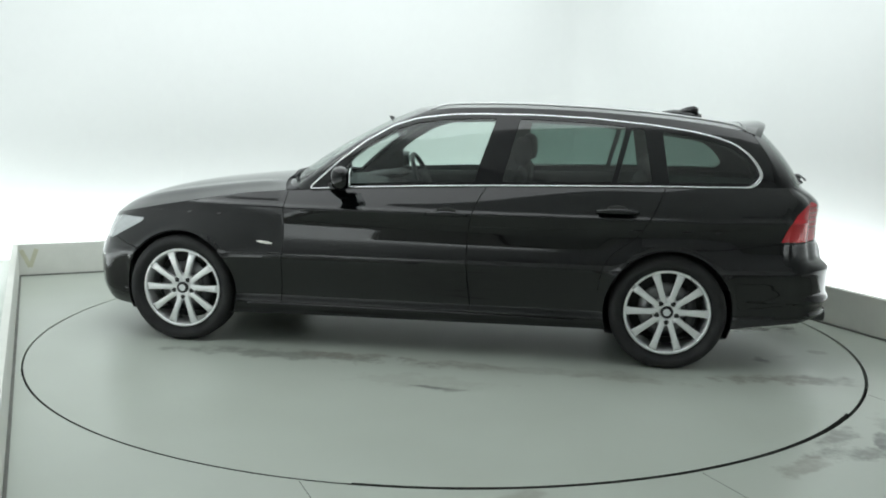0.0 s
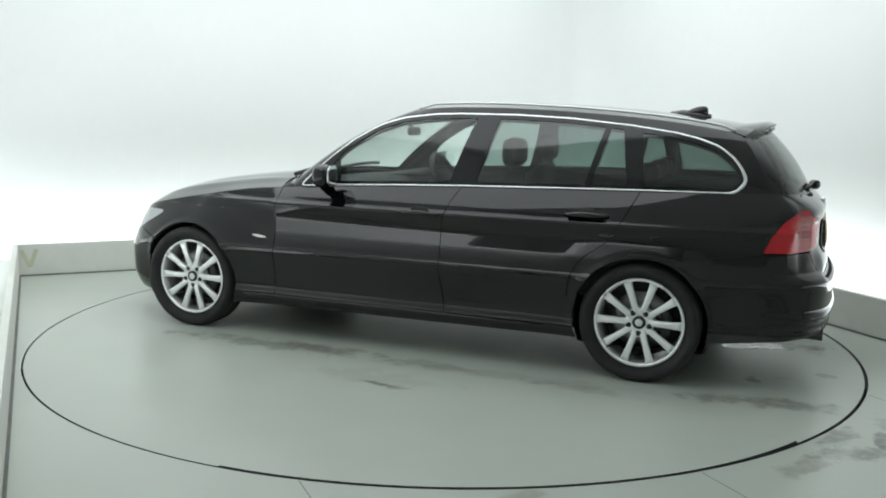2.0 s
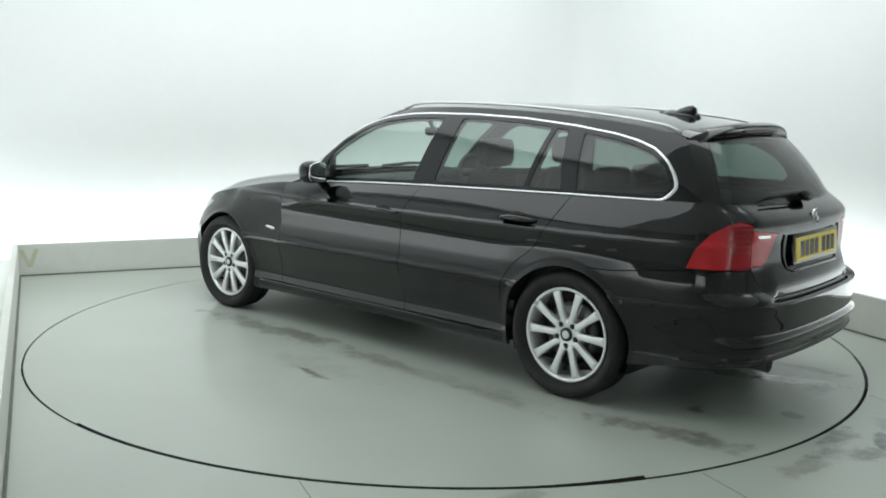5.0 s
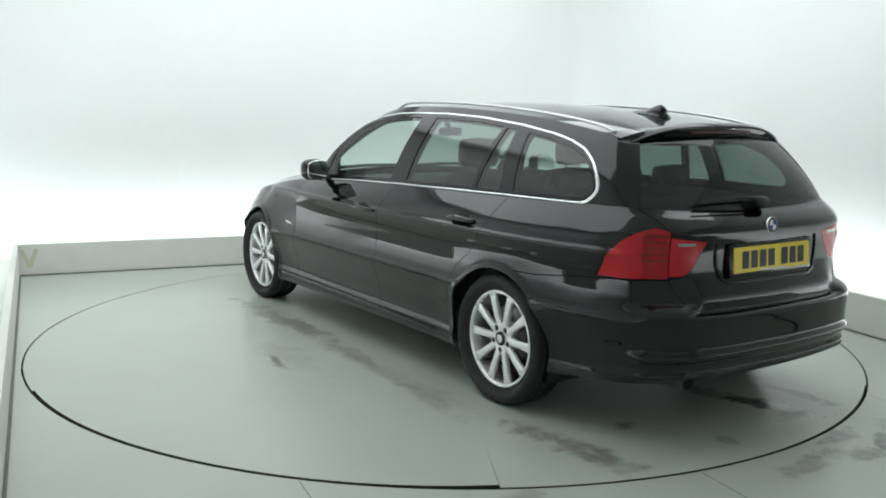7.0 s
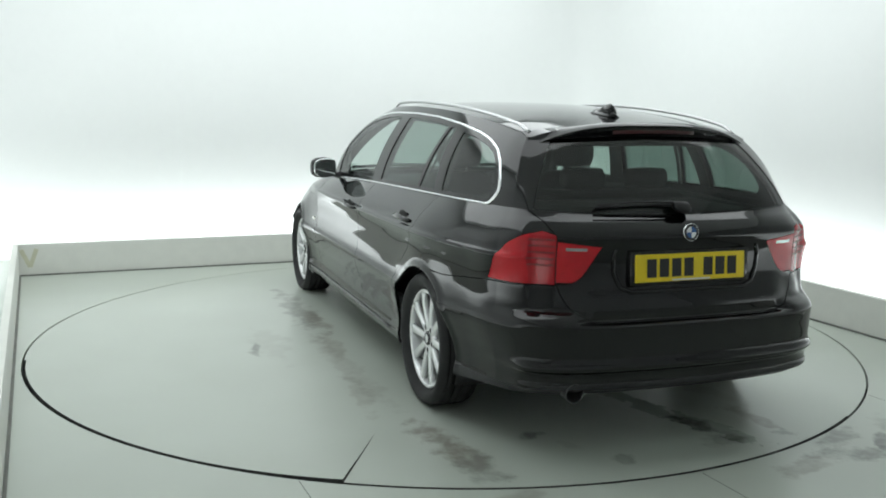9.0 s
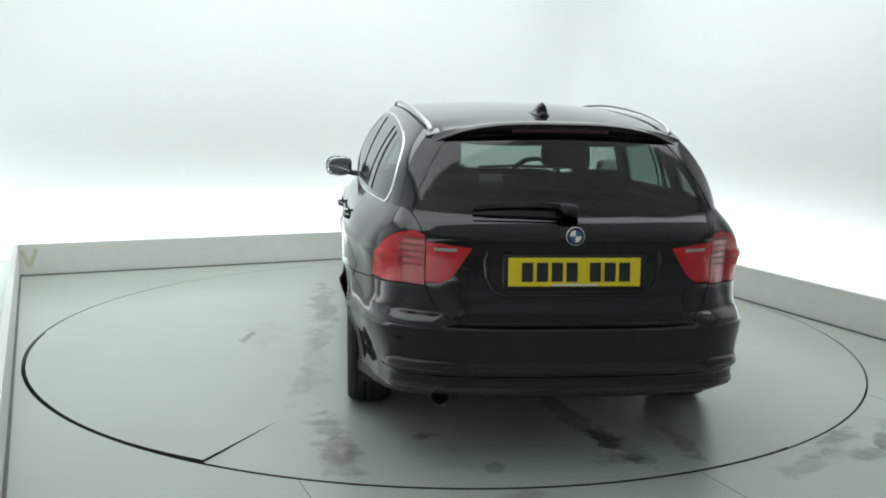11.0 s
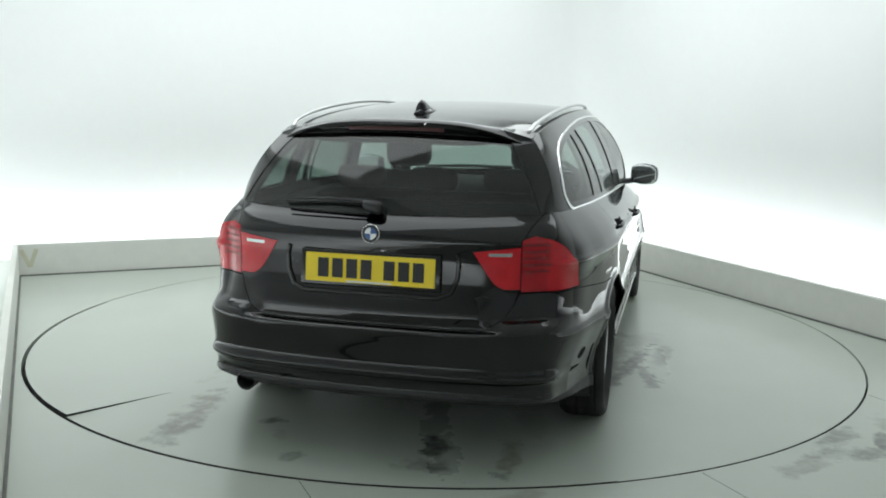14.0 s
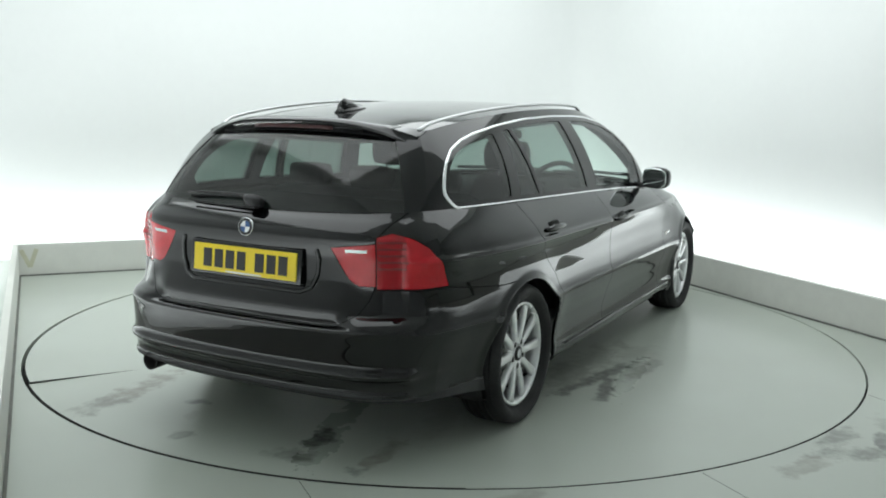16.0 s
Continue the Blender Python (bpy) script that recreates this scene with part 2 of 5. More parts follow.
def cyclorama():
    """Left, back and right wall in one bend, with rounded corners."""
    r, pts = 0.45, []
    pts.append((-WALL_A, DARK_B))
    for k in range(13):
        t = math.pi - k / 12 * math.pi / 2
        pts.append((-WALL_A + r + r * math.cos(t), WALL_B - r + r * math.sin(t)))
    for k in range(13):
        t = math.pi / 2 - k / 12 * math.pi / 2
        pts.append((WALL_A - r + r * math.cos(t), WALL_B - r + r * math.sin(t)))
    pts.append((WALL_A, DARK_B))
    out = []
    for i, (x, y) in enumerate(pts):
        a, b = Vector(pts[max(i - 1, 0)]), Vector(pts[min(i + 1, len(pts) - 1)])
        d = (b - a).normalized()
        out.append((x - d.y * T, y + d.x * T))
    n = len(pts)
    verts = [(x, y, z) for (x, y) in pts for z in (-0.1, CEIL)] + [(x, y, z) for (x, y) in out for z in (-0.1, CEIL)]
    faces = []
    for i in range(n - 1):
        faces.append((2 * i, 2 * i + 1, 2 * i + 3, 2 * i + 2))
        o = 2 * n
        faces.append((o + 2 * i, o + 2 * i + 2, o + 2 * i + 3, o + 2 * i + 1))
        faces.append((2 * i + 1, o + 2 * i + 1, o + 2 * i + 3, 2 * i + 3))
    return verts, [], faces


room_part("wall_back", cyclorama(), M_WALL, "white studio wall with rounded corners, lit from below", True)
room_part("wall_left", boxed(-WALL_A - T, FRONT_B, -0.1, -WALL_A, DARK_B, CEIL), M_GREY, "plain pale grey side wall")
room_part("wall_right", boxed(WALL_A, FRONT_B, -0.1, WALL_A + T, DARK_B, CEIL), M_GREY, "plain pale grey side wall")
K = 0.04
room_part("kerb_back", boxed(-KERB_A - K, KERB_B, 0, KERB_A + K, KERB_B + K, KERB_H, bevel=0.004), M_KERB, "low off-white board hiding the floor lights")
room_part("kerb_left", boxed(-KERB_A - K, -6.2, 0, -KERB_A, KERB_B - 0.002, KERB_H, bevel=0.004), M_KERB, "low off-white board hiding the floor lights")
room_part("kerb_right", boxed(KERB_A, -6.2, 0, KERB_A + K, KERB_B - 0.002, KERB_H, bevel=0.004), M_KERB, "low off-white board hiding the floor lights")


# worn sealing strip along the foot of the boards
M_SEAL = plain("grimy_sealant", (0.16, 0.165, 0.15), 0.8, vary=0.4, scale=20)
room_part("trim_back", boxed(-KERB_A, KERB_B - 0.014, -0.002, KERB_A, KERB_B - 0.001, 0.010), M_SEAL, "thin grimy sealing strip at the foot of the board")
room_part("trim_left", boxed(-KERB_A + 0.001, -6.2, -0.002, -KERB_A + 0.014, KERB_B - 0.016, 0.010), M_SEAL, "thin grimy sealing strip at the foot of the board")
room_part("trim_right", boxed(KERB_A - 0.014, -6.2, -0.002, KERB_A - 0.001, KERB_B - 0.016, 0.010), M_SEAL, "thin grimy sealing strip at the foot of the board")

# joints in the floor sheet in front of the turntable, a panel joint in the back wall
for k, (a0, b0) in enumerate(((-1.45, -1.935), (0.015, -2.425), (1.45, -1.935))):
    room_part("trim_floor_%d" % (k + 1), boxed(a0 - 0.0016, FRONT_B, -0.002, a0 + 0.0016, b0, 0.0006), M_SEAL, "thin dark joint between two floor sheets")
room_part("trim_wall", boxed(-1.094, WALL_B - 0.0016, 0.0, -1.090, WALL_B + 0.01, 1.35), M_WALL, "faint panel joint in the white wall")
tape = tagged(new("tape"), "faded yellow tape stuck on the low board", "tape")
tape.matrix_world = ROOM
M_TAPE = plain("faded_yellow_tape", (0.60, 0.60, 0.46), 0.6, vary=0.15, scale=60)
for lean in (-24, 20):
    bm = boxed(-0.016, -0.0015, 0.0, 0.016, 0.0, 0.15)
    bmesh.ops.transform(bm, matrix=Matrix.Translation((-2.37, KERB_B - 0.0005 + lean * 1e-5, 0.07)) @ Matrix.Rotation(radians(lean), 4, "Y"), verts=bm.verts)
    part("strip", bm, M_TAPE, tape, "", False)


# ---- turntable ----
def sector(r, a0, a1, gap, rise, n=40):
    """One plate of the turntable: a slice from a0 to a1 degrees; its first side is drawn in by gap, its last rim corner bent up by rise."""
    m = n + 1
    rings = []
    for f in (0.15, 0.78, 0.90, 1.0):
        for k in range(m):
            t = radians(a0 + (a1 - a0) * k / n)
            p = Vector((r * f * math.cos(t), r * f * math.sin(t), 0))
            bend = max(0.0, (f - 0.78) / 0.22)
            if k == 0:
                p += Vector((-math.sin(t), math.cos(t), 0)) * gap * bend
            p.z = rise * bend * max(0.0, 1 - (n - k) / (0.3 * n)) ** 2
            rings.append(p)
    pts = [Vector((0, 0, 0))] + rings
    c = len(pts)
    verts = [tuple(p) for p in pts] + [(p.x, p.y, p.z - 0.03) for p in pts]
    faces = [(0, 1 + k, 2 + k) for k in range(n)]
    for j in range(3):
        for k in range(n):
            a, b = 1 + j * m + k, 1 + (j + 1) * m + k
            faces.append((a, b, b + 1, a + 1))
    faces += [tuple(c + i for i in reversed(f)) for f in faces]
    loop = [0] + [1 + j * m for j in range(4)] + [1 + 3 * m + k for k in range(1, m)] + [1 + j * m + n for j in (2, 1, 0)]
    top = len(faces)
    for i, a in enumerate(loop):
        b = loop[(i + 1) % len(loop)]
        faces.append((a, c + a, c + b, b))
    return (verts, [], faces), top


turntable = tagged(new("turntable"), "round greenish grey steel turntable flush with the floor", "turntable")
for k in range(6):
    a0 = 150.4 + 60 * k
    mesh, top = sector({5: 2.388, 0: 2.393}.get(k, 2.399), a0, a0 + 60, 0.005 if k == 0 else 0.0, 0.009 if k == 5 else 0.0)
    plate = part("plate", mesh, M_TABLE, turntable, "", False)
    # plate edges coloured dark to paint the shade down in the joints
    plate.data.materials.append(M_PIT)
    for p in plate.data.polygons[top:]:
        p.material_index = 1


# ---- the car: its skin ----
# Car space: x forwards, y to its left, z up, the middle between the axles at x = 0.
def pchip(xs, ys):
    """A smooth curve through knots that never overshoots."""
    xs, ys = np.array(xs, float), np.array(ys, float)
    if xs[0] > xs[-1]:
        xs, ys = xs[::-1], ys[::-1]
    h = np.diff(xs)
    d = np.diff(ys) / h
    m = np.zeros(len(xs))
    for i in range(1, len(xs) - 1):
        if d[i - 1] * d[i] > 0:
            w1, w2 = 2 * h[i] + h[i - 1], h[i] + 2 * h[i - 1]
            m[i] = (w1 + w2) / (w1 / d[i - 1] + w2 / d[i])
    m[0], m[-1] = d[0], d[-1]

    def f(x):
        x = np.clip(np.asarray(x, float), xs[0], xs[-1])
        i = np.clip(np.searchsorted(xs, x) - 1, 0, len(xs) - 2)
        t = (x - xs[i]) / h[i]
        return ((1 + 2 * t) * (1 - t) ** 2 * ys[i] + t * (1 - t) ** 2 * h[i] * m[i]
                + t * t * (3 - 2 * t) * ys[i + 1] + t * t * (t - 1) * h[i] * m[i + 1])
    return f


def curve3(points, ks=None):
    """A smooth curve in space through points; its parameter runs 0, 1, 2 ... or as ks says."""
    p = np.array(points, float)
    ks = np.arange(len(p)) if ks is None else ks
    # an end on the car's middle plane goes on as its mirror image
    flip = np.array([1, -1, 1][:p.shape[1]])
    first, last = (b * flip if abs(a[1]) < 1e-9 else 2 * a - b for a, b in ((p[0], p[1]), (p[-1], p[-2])))
    p2 = np.vstack([first, p, last])

    def f(s):
        s = np.clip(np.asarray(s, float), 0, len(p) - 1)
        i = np.clip(np.floor(s).astype(int), 0, len(p) - 2)
        t = (s - i)[..., None]
        a, b, c, d = p2[i], p2[i + 1], p2[i + 2], p2[i + 3]
        return 0.5 * (2 * b + (c - a) * t + (2 * a - 5 * b + 4 * c - d) * t ** 2 + (3 * b - a - 3 * c + d) * t ** 3)
    return f


def smooth01(x):
    x = np.clip(x, 0, 1)
    return x * x * (3 - 2 * x)


WHEEL_X, WHEEL_R, ARCH_R, HUB_Z = 1.377, 0.311, 0.342, 0.306
# widest outline seen from above, from the nose round the left side to the tail
PLAN = curve3([(2.10, 0), (2.09, 0.24), (2.045, 0.47), (1.965, 0.645), (1.845, 0.762), (1.64, 0.840), (1.38, 0.880), (1.05, 0.884), (0.75, 0.885), (0.4, 0.886),
               (0.0, 0.886), (-0.4, 0.885), (-0.8, 0.883), (-1.1, 0.882), (-1.38, 0.88), (-1.62, 0.857), (-1.82, 0.822), (-2.0, 0.782), (-2.15, 0.715), (-2.24, 0.595),
               (-2.28, 0.42), (-2.298, 0.21), (-2.303, 0)])
NPLAN = 22
# upper edge of the lower body: the bonnet's edge, then the window line
TOP = curve3([(2.03, 0, 0.68), (2.02, 0.22, 0.68), (1.965, 0.43, 0.687), (1.87, 0.585, 0.705), (1.74, 0.68, 0.733), (1.58, 0.722, 0.766), (1.36, 0.742, 0.806), (1.05, 0.758, 0.858), (0.80, 0.768, 0.885), (0.4, 0.785, 0.913),
              (0.0, 0.79, 0.932), (-0.4, 0.79, 0.946), (-0.8, 0.786, 0.957), (-1.1, 0.777, 0.964), (-1.38, 0.762, 0.971), (-1.62, 0.736, 0.977), (-1.80, 0.706, 0.981), (-1.93, 0.673, 0.982), (-2.01, 0.64, 0.98), (-2.07, 0.56, 0.974),
              (-2.115, 0.40, 0.967), (-2.138, 0.20, 0.962), (-2.145, 0, 0.96)])
BOTTOM_Z = pchip([0, 3, 5, 6.5, 8, 14, 15.5, 17, 19, 22], [0.20, 0.19, 0.18, 0.18, 0.185, 0.205, 0.23, 0.252, 0.26, 0.26])
SIDE_IN = pchip([0.15, 0.19, 0.225, 0.255, 0.30, 0.38, 0.45, 0.495, 0.515, 0.530, 0.536, 0.543, 0.552, 0.58, 0.64, 0.70, 0.75, 0.785, 0.80, 0.806, 0.822, 0.85, 0.9, 1.0],
                [0.085, 0.058, 0.042, 0.040, 0.048, 0.037, 0.017, 0.004, 0.0, 0.0, 0.0026, 0.0075, 0.0115, 0.0175, 0.0220, 0.0215, 0.0165, 0.006, 0.0, 0.001, 0.014, 0.022, 0.04, 0.08])
REAR_IN = pchip([0.2, 0.238, 0.274, 0.286, 0.299, 0.309, 0.318, 0.336, 0.358, 0.371, 0.381, 0.391, 0.405, 0.419, 0.50, 0.545, 0.565, 0.585, 0.60, 0.64, 0.70, 0.80, 0.86, 0.88, 0.90, 0.92, 0.94, 0.96, 1.0],
                [0.15, 0.09, 0.05, 0.02, 0.012, 0.013, 0.018, 0.018, 0.010, -0.002, -0.004, 0.0, 0.008, 0.010, 0.007, 0.004, 0.014, 0.04, 0.062, 0.074, 0.085, 0.085, 0.081, 0.080, 0.087, 0.104, 0.127, 0.157, 0.21])
# in the middle the tailgate swells to a lip under the plate, set back behind the bumper's top
REAR_MID = pchip([0.2, 0.238, 0.274, 0.286, 0.299, 0.309, 0.318, 0.336, 0.358, 0.371, 0.381, 0.391, 0.405, 0.419, 0.50, 0.540, 0.547, 0.551, 0.556, 0.562, 0.575, 0.595, 0.612, 0.625, 0.64, 0.66, 0.69, 0.72, 0.80, 0.86, 0.88, 0.90, 0.92, 0.94, 0.96, 1.0],
                 [0.15, 0.09, 0.05, 0.02, 0.014, 0.015, 0.018, 0.018, 0.010, -0.002, -0.004, 0.0, 0.007, 0.009, 0.007, 0.006, 0.012, 0.022, 0.040, 0.0475, 0.0465, 0.0465, 0.048, 0.051, 0.056, 0.064, 0.076, 0.083, 0.085, 0.081, 0.080, 0.087, 0.104, 0.127, 0.157, 0.21])
NOSE_IN = pchip([0.15, 0.2, 0.3, 0.4, 0.45, 0.55, 0.66, 0.8], [0.09, 0.04, 0.005, 0.0, 0.0, 0.025, 0.06, 0.14])


def plan_frame(s):
    p = PLAN(s)
    d = PLAN(s + 0.01) - PLAN(s - 0.01)
    n = np.stack([-d[..., 1], d[..., 0]], -1)
    n /= np.linalg.norm(n, axis=-1)[..., None] + 1e-12
    n = -n
    n[s < 0.005] = (1, 0)
    n[s > NPLAN - 0.005] = (-1, 0)
    return p, n


def lower_skin(s, v):
    """The body below the window line: s round the plan, v from the sill up."""
    p, n = plan_frame(s)
    top = TOP(s)
    zb = BOTTOM_Z(s)
    z = zb + v * (top[..., 2] - zb)
    wr, wf = smooth01((-n[..., 0] - 0.15) / 0.6), smooth01((n[..., 0] - 0.15) / 0.6)

    wm = 1 - smooth01((p[..., 1] - 0.43) / 0.13)

    def inset(zz):
        return SIDE_IN(zz) * (1 - wr - wf) + (REAR_IN(zz) * (1 - wm) + REAR_MID(zz) * wm) * wr + NOSE_IN(zz) * wf

    xy = p - n * inset(z)[..., None]
    # flared lips round the wheels
    for wx in (WHEEL_X, -WHEEL_X):
        r = np.hypot(p[..., 0] - wx, z - HUB_Z)
        xy += n * ((0.010 * np.exp(-((r - ARCH_R) / 0.02) ** 2) + 0.010 * np.exp(-((r - ARCH_R) / 0.11) ** 2)) * (1 - wr - wf) * (z < 0.75))[..., None]
    xyt = p - n * inset(top[..., 2])[..., None]
    start = np.where(p[..., 0] > 0.75, 0.55, 0.80) + 0.12 * wr - 0.1 * wf
    w = np.clip((v - start) / (1 - start), 0, 1) ** np.where(p[..., 0] > 0.75, 2.0, 1.6)
    xy = xy + w[..., None] * (top[..., :2] - xyt)
    return np.concatenate([xy, z[..., None]], -1)


# the cabin: windscreen, side windows and rear window stand between the window line and the roof's edge
SIDE_T = curve3([(-0.02, 0.588, 1.352), (-0.16, 0.597, 1.368), (-0.38, 0.60, 1.375), (-0.62, 0.598, 1.374), (-0.95, 0.59, 1.362), (-1.28, 0.58, 1.339), (-1.52, 0.568, 1.313), (-1.70, 0.553, 1.285), (-1.795, 0.535, 1.268)])
CROWN = pchip([0, 0.12, 0.4, 0.8, 1], [0.016, 0.028, 0.034, 0.038, 0.04])
NOSE_ON = pchip([0, 0.1, 0.3, 0.7, 0.9, 1], [0.13, 0.09, 0.0, 0.0, -0.03, -0.085])


def roof_skin(p, q):
    """The roof: p from the windscreen back, q across from -1 to 1."""
    e = SIDE_T(p * 8)
    x = e[..., 0] + NOSE_ON(p) * (1 - q * q)
    z = e[..., 2] + CROWN(p) * (1 - np.abs(q) ** 2.3)
    return np.stack([x, q * e[..., 1], z], -1)


BASE = curve3([(0.875, 0, 0.93), (0.865, 0.27, 0.928), (0.815, 0.52, 0.92), (0.74, 0.69, 0.908), (0.645, 0.772, 0.897), (0.42, 0.784, 0.911), (0.02, 0.79, 0.931), (-0.38, 0.79, 0.945), (-0.9, 0.784, 0.959),
               (-1.33, 0.765, 0.97), (-1.60, 0.738, 0.977), (-1.82, 0.702, 0.981), (-1.96, 0.662, 0.981), (-2.05, 0.595, 0.976), (-2.11, 0.42, 0.968), (-2.138, 0.2, 0.962), (-2.145, 0, 0.96)])


def cabin_top(s):
    q = np.where(s < 4, s / 4, np.where(s > 12, (16 - s) / 4, 1.0))
    p = np.clip((s - 4) / 8, 0, 1)
    return roof_skin(p, q)


BULGE = pchip([0, 3, 4, 5.5, 8, 11, 12, 13, 16], [0.035, 0.045, 0.07, 0.05, 0.03, 0.035, 0.03, 0.025, 0.03])


def cabin_skin(s, v):
    b, t = BASE(s), cabin_top(s)
    m = b + (t - b) * v[..., None]
    ds = BASE(np.clip(s + 0.02, 0, 16)) - BASE(np.clip(s - 0.02, 0, 16))
    n = np.cross(t - b, ds)
    n /= np.linalg.norm(n, axis=-1)[..., None] + 1e-9
    flip = np.where((n[..., 0] * (b[..., 0] + 0.6) + n[..., 1] * b[..., 1] + 0.2 * n[..., 2]) < 0, -1.0, 1.0)
    return m + n * (flip * BULGE(s) * 4 * v * (1 - v) * 0.9)[..., None]


def hood_skin(p, q):
    """The bonnet: p from the windscreen to the nose, q across."""
    aq = np.abs(q)
    # rear edge and nose edge are bowed
    xr = 0.895 - 0.135 * aq ** 2.2
    xn = 2.025 - 0.10 * aq ** 2.4
    x = xr + (xn - xr) * p
    ee = EDGE_Y(x)
    ze = EDGE_Z(x)
    zc = HOOD_Z(x)
    y = q * ee
    z = ze + (zc - ze) * (1 - aq ** 2.6) + 0.010 * np.exp(-((aq - 0.72) / 0.1) ** 2) * smooth01((1 - p) * 3) * smooth01(p * 5 + 0.3)
    return np.stack([x, y, z], -1)


_s = np.linspace(0, 9, 60)
_e = TOP(_s)
EDGE_Y = pchip(_e[::-1, 0], _e[::-1, 1] - 0.001)
EDGE_Z = pchip(_e[::-1, 0], _e[::-1, 2])
HOOD_Z = pchip([0.6, 0.95, 1.3, 1.6, 1.84, 1.98, 2.03], [0.95, 0.938, 0.906, 0.863, 0.80, 0.728, 0.682])


class Points:
    def __init__(self, pos, par):
        self.pos, self.par = pos, par


class Skin:
    """Triangles on a surface that can be cut along the zero line of any field."""

    def __init__(self, fn, us, vs):
        u, v = np.meshgrid(us, vs, indexing="ij")
        self.par = np.stack([u.ravel(), v.ravel()], -1)
        self.pos = fn(u, v).reshape(-1, 3)
        e = 1e-4 * max(abs(us[-1] - us[0]), 1)
        du = fn(np.clip(u + e, min(us), max(us)), v) - fn(np.clip(u - e, min(us), max(us)), v)
        dv = fn(u, np.clip(v + 1e-3, min(vs), max(vs))) - fn(u, np.clip(v - 1e-3, min(vs), max(vs)))
        n = np.cross(du, dv).reshape(-1, 3)
        self.nor = n / (np.linalg.norm(n, axis=1)[:, None] + 1e-12)
        a = np.arange(len(us) * len(vs)).reshape(len(us), len(vs))
        q = np.stack([a[:-1, :-1], a[1:, :-1], a[1:, 1:], a[:-1, 1:]], -1).reshape(-1, 4)
        self.tri = np.vstack([q[:, [0, 1, 2]], q[:, [0, 2, 3]]])

    def outwards(self, sign):
        if sign < 0:
            self.nor, self.tri = -self.nor, self.tri[:, ::-1]
        return self

    def cut(self, field):
        f = field(self)
        f = np.where(np.abs(f) < 1e-6, 1e-6, f)
        side = f[self.tri] > 0
        k = side.sum(1)
        whole = self.tri[(k == 0) | (k == 3)]
        todo = np.where((k == 1) | (k == 2))[0]
        made, out, extra = {}, [], []
        n0 = len(self.pos)

        def mid(a, b):
            key = (a, b) if a < b else (b, a)
            if key not in made:
                a, b = key
                made[key] = n0 + len(extra)
                extra.append((a, b, f[a] / (f[a] - f[b])))
            return made[key]

        for t in todo:
            a, b, c = self.tri[t]
            lone = side[t] if k[t] == 1 else ~side[t]
            i = int(np.argmax(lone))
            a, b, c = self.tri[t][i], self.tri[t][(i + 1) % 3], self.tri[t][(i + 2) % 3]
            p, q = mid(a, b), mid(a, c)
            out += [(a, p, q), (p, b, c), (p, c, q)]
        if extra:
            i, j, w = (np.array(x) for x in zip(*extra))
            w = w[:, None]
            self.pos = np.vstack([self.pos, self.pos[i] * (1 - w) + self.pos[j] * w])
            self.par = np.vstack([self.par, self.par[i] * (1 - w) + self.par[j] * w])
            nn = self.nor[i] * (1 - w) + self.nor[j] * w
            self.nor = np.vstack([self.nor, nn / (np.linalg.norm(nn, axis=1)[:, None] + 1e-12)])
            self.tri = np.vstack([whole, np.array(out)])
        return self

    def mids(self):
        return Points(self.pos[self.tri].mean(1), self.par[self.tri].mean(1))

    def take(self, name, mask, material, parent, label="", shift=0.0, flip=1, thick=0.0, mirror=False):
        """The triangles under the mask as one part, moved out by shift, on the left or mirrored to the right."""
        tri = self.tri[mask]
        if not len(tri):
            return None
        ids, inv = np.unique(tri, return_inverse=True)
        tri = inv.reshape(-1, 3)
        pos, nor = self.pos[ids] + self.nor[ids] * shift, self.nor[ids] * flip
        if thick:
            edges = {}
            for t in tri:
                for a, b in ((t[0], t[1]), (t[1], t[2]), (t[2], t[0])):
                    edges[(a, b)] = True
            rim = [(a, b) for (a, b) in edges if (b, a) not in edges]
            n = len(pos)
            pos2 = pos - self.nor[ids] * thick
            walls = [(b, a, a + n) for a, b in rim] + [(b, a + n, b + n) for a, b in rim]
            tri = np.vstack([tri, tri[:, ::-1] + n, np.array(walls).reshape(-1, 3)])
            pos, nor = np.vstack([pos, pos2]), np.vstack([nor, -nor])
        if mirror:
            pos, nor, tri = pos * (1, -1, 1), nor * (1, -1, 1), tri[:, ::-1]
        if flip < 0:
            tri = tri[:, ::-1]
        me = bpy.data.meshes.new(name)
        me.from_pydata(pos.tolist(), [], tri.tolist())
        me.materials.append(material)
        me.polygons.foreach_set("use_smooth", [True] * len(me.polygons))
        if not thick:
            me.normals_split_custom_set_from_vertices(nor.tolist())
        else:
            nf = len(inv) // 3
            flat = np.zeros((len(me.loops), 3))
            flat[:3 * nf] = nor[tri[:nf].ravel()]
            me.normals_split_custom_set(flat.tolist())
        ob = new(name, me)
        ob.parent = parent
        if label:
            tagged(ob, label)
        return ob


def line_x(zs, xs):
    return pchip(zs, xs)


def polygon_field(pts):
    """Signed distance in (x, z) to a closed outline, below zero inside."""
    p = np.array(pts, float)

    def f(x, z):
        d = np.full(x.shape, 1e9)
        inside = np.zeros(x.shape, bool)
        for i in range(len(p)):
            a, b = p[i], p[(i + 1) % len(p)]
            e = b - a
            t = np.clip(((x - a[0]) * e[0] + (z - a[1]) * e[1]) / (e @ e), 0, 1)
            d = np.minimum(d, np.hypot(x - a[0] - t * e[0], z - a[1] - t * e[1]))
            cross = (a[1] > z) != (b[1] > z)
            inside ^= cross & (x < (b[0] - a[0]) * (z - a[1]) / (b[1] - a[1] + 1e-12) + a[0])
        return np.where(inside, -d, d)
    return f


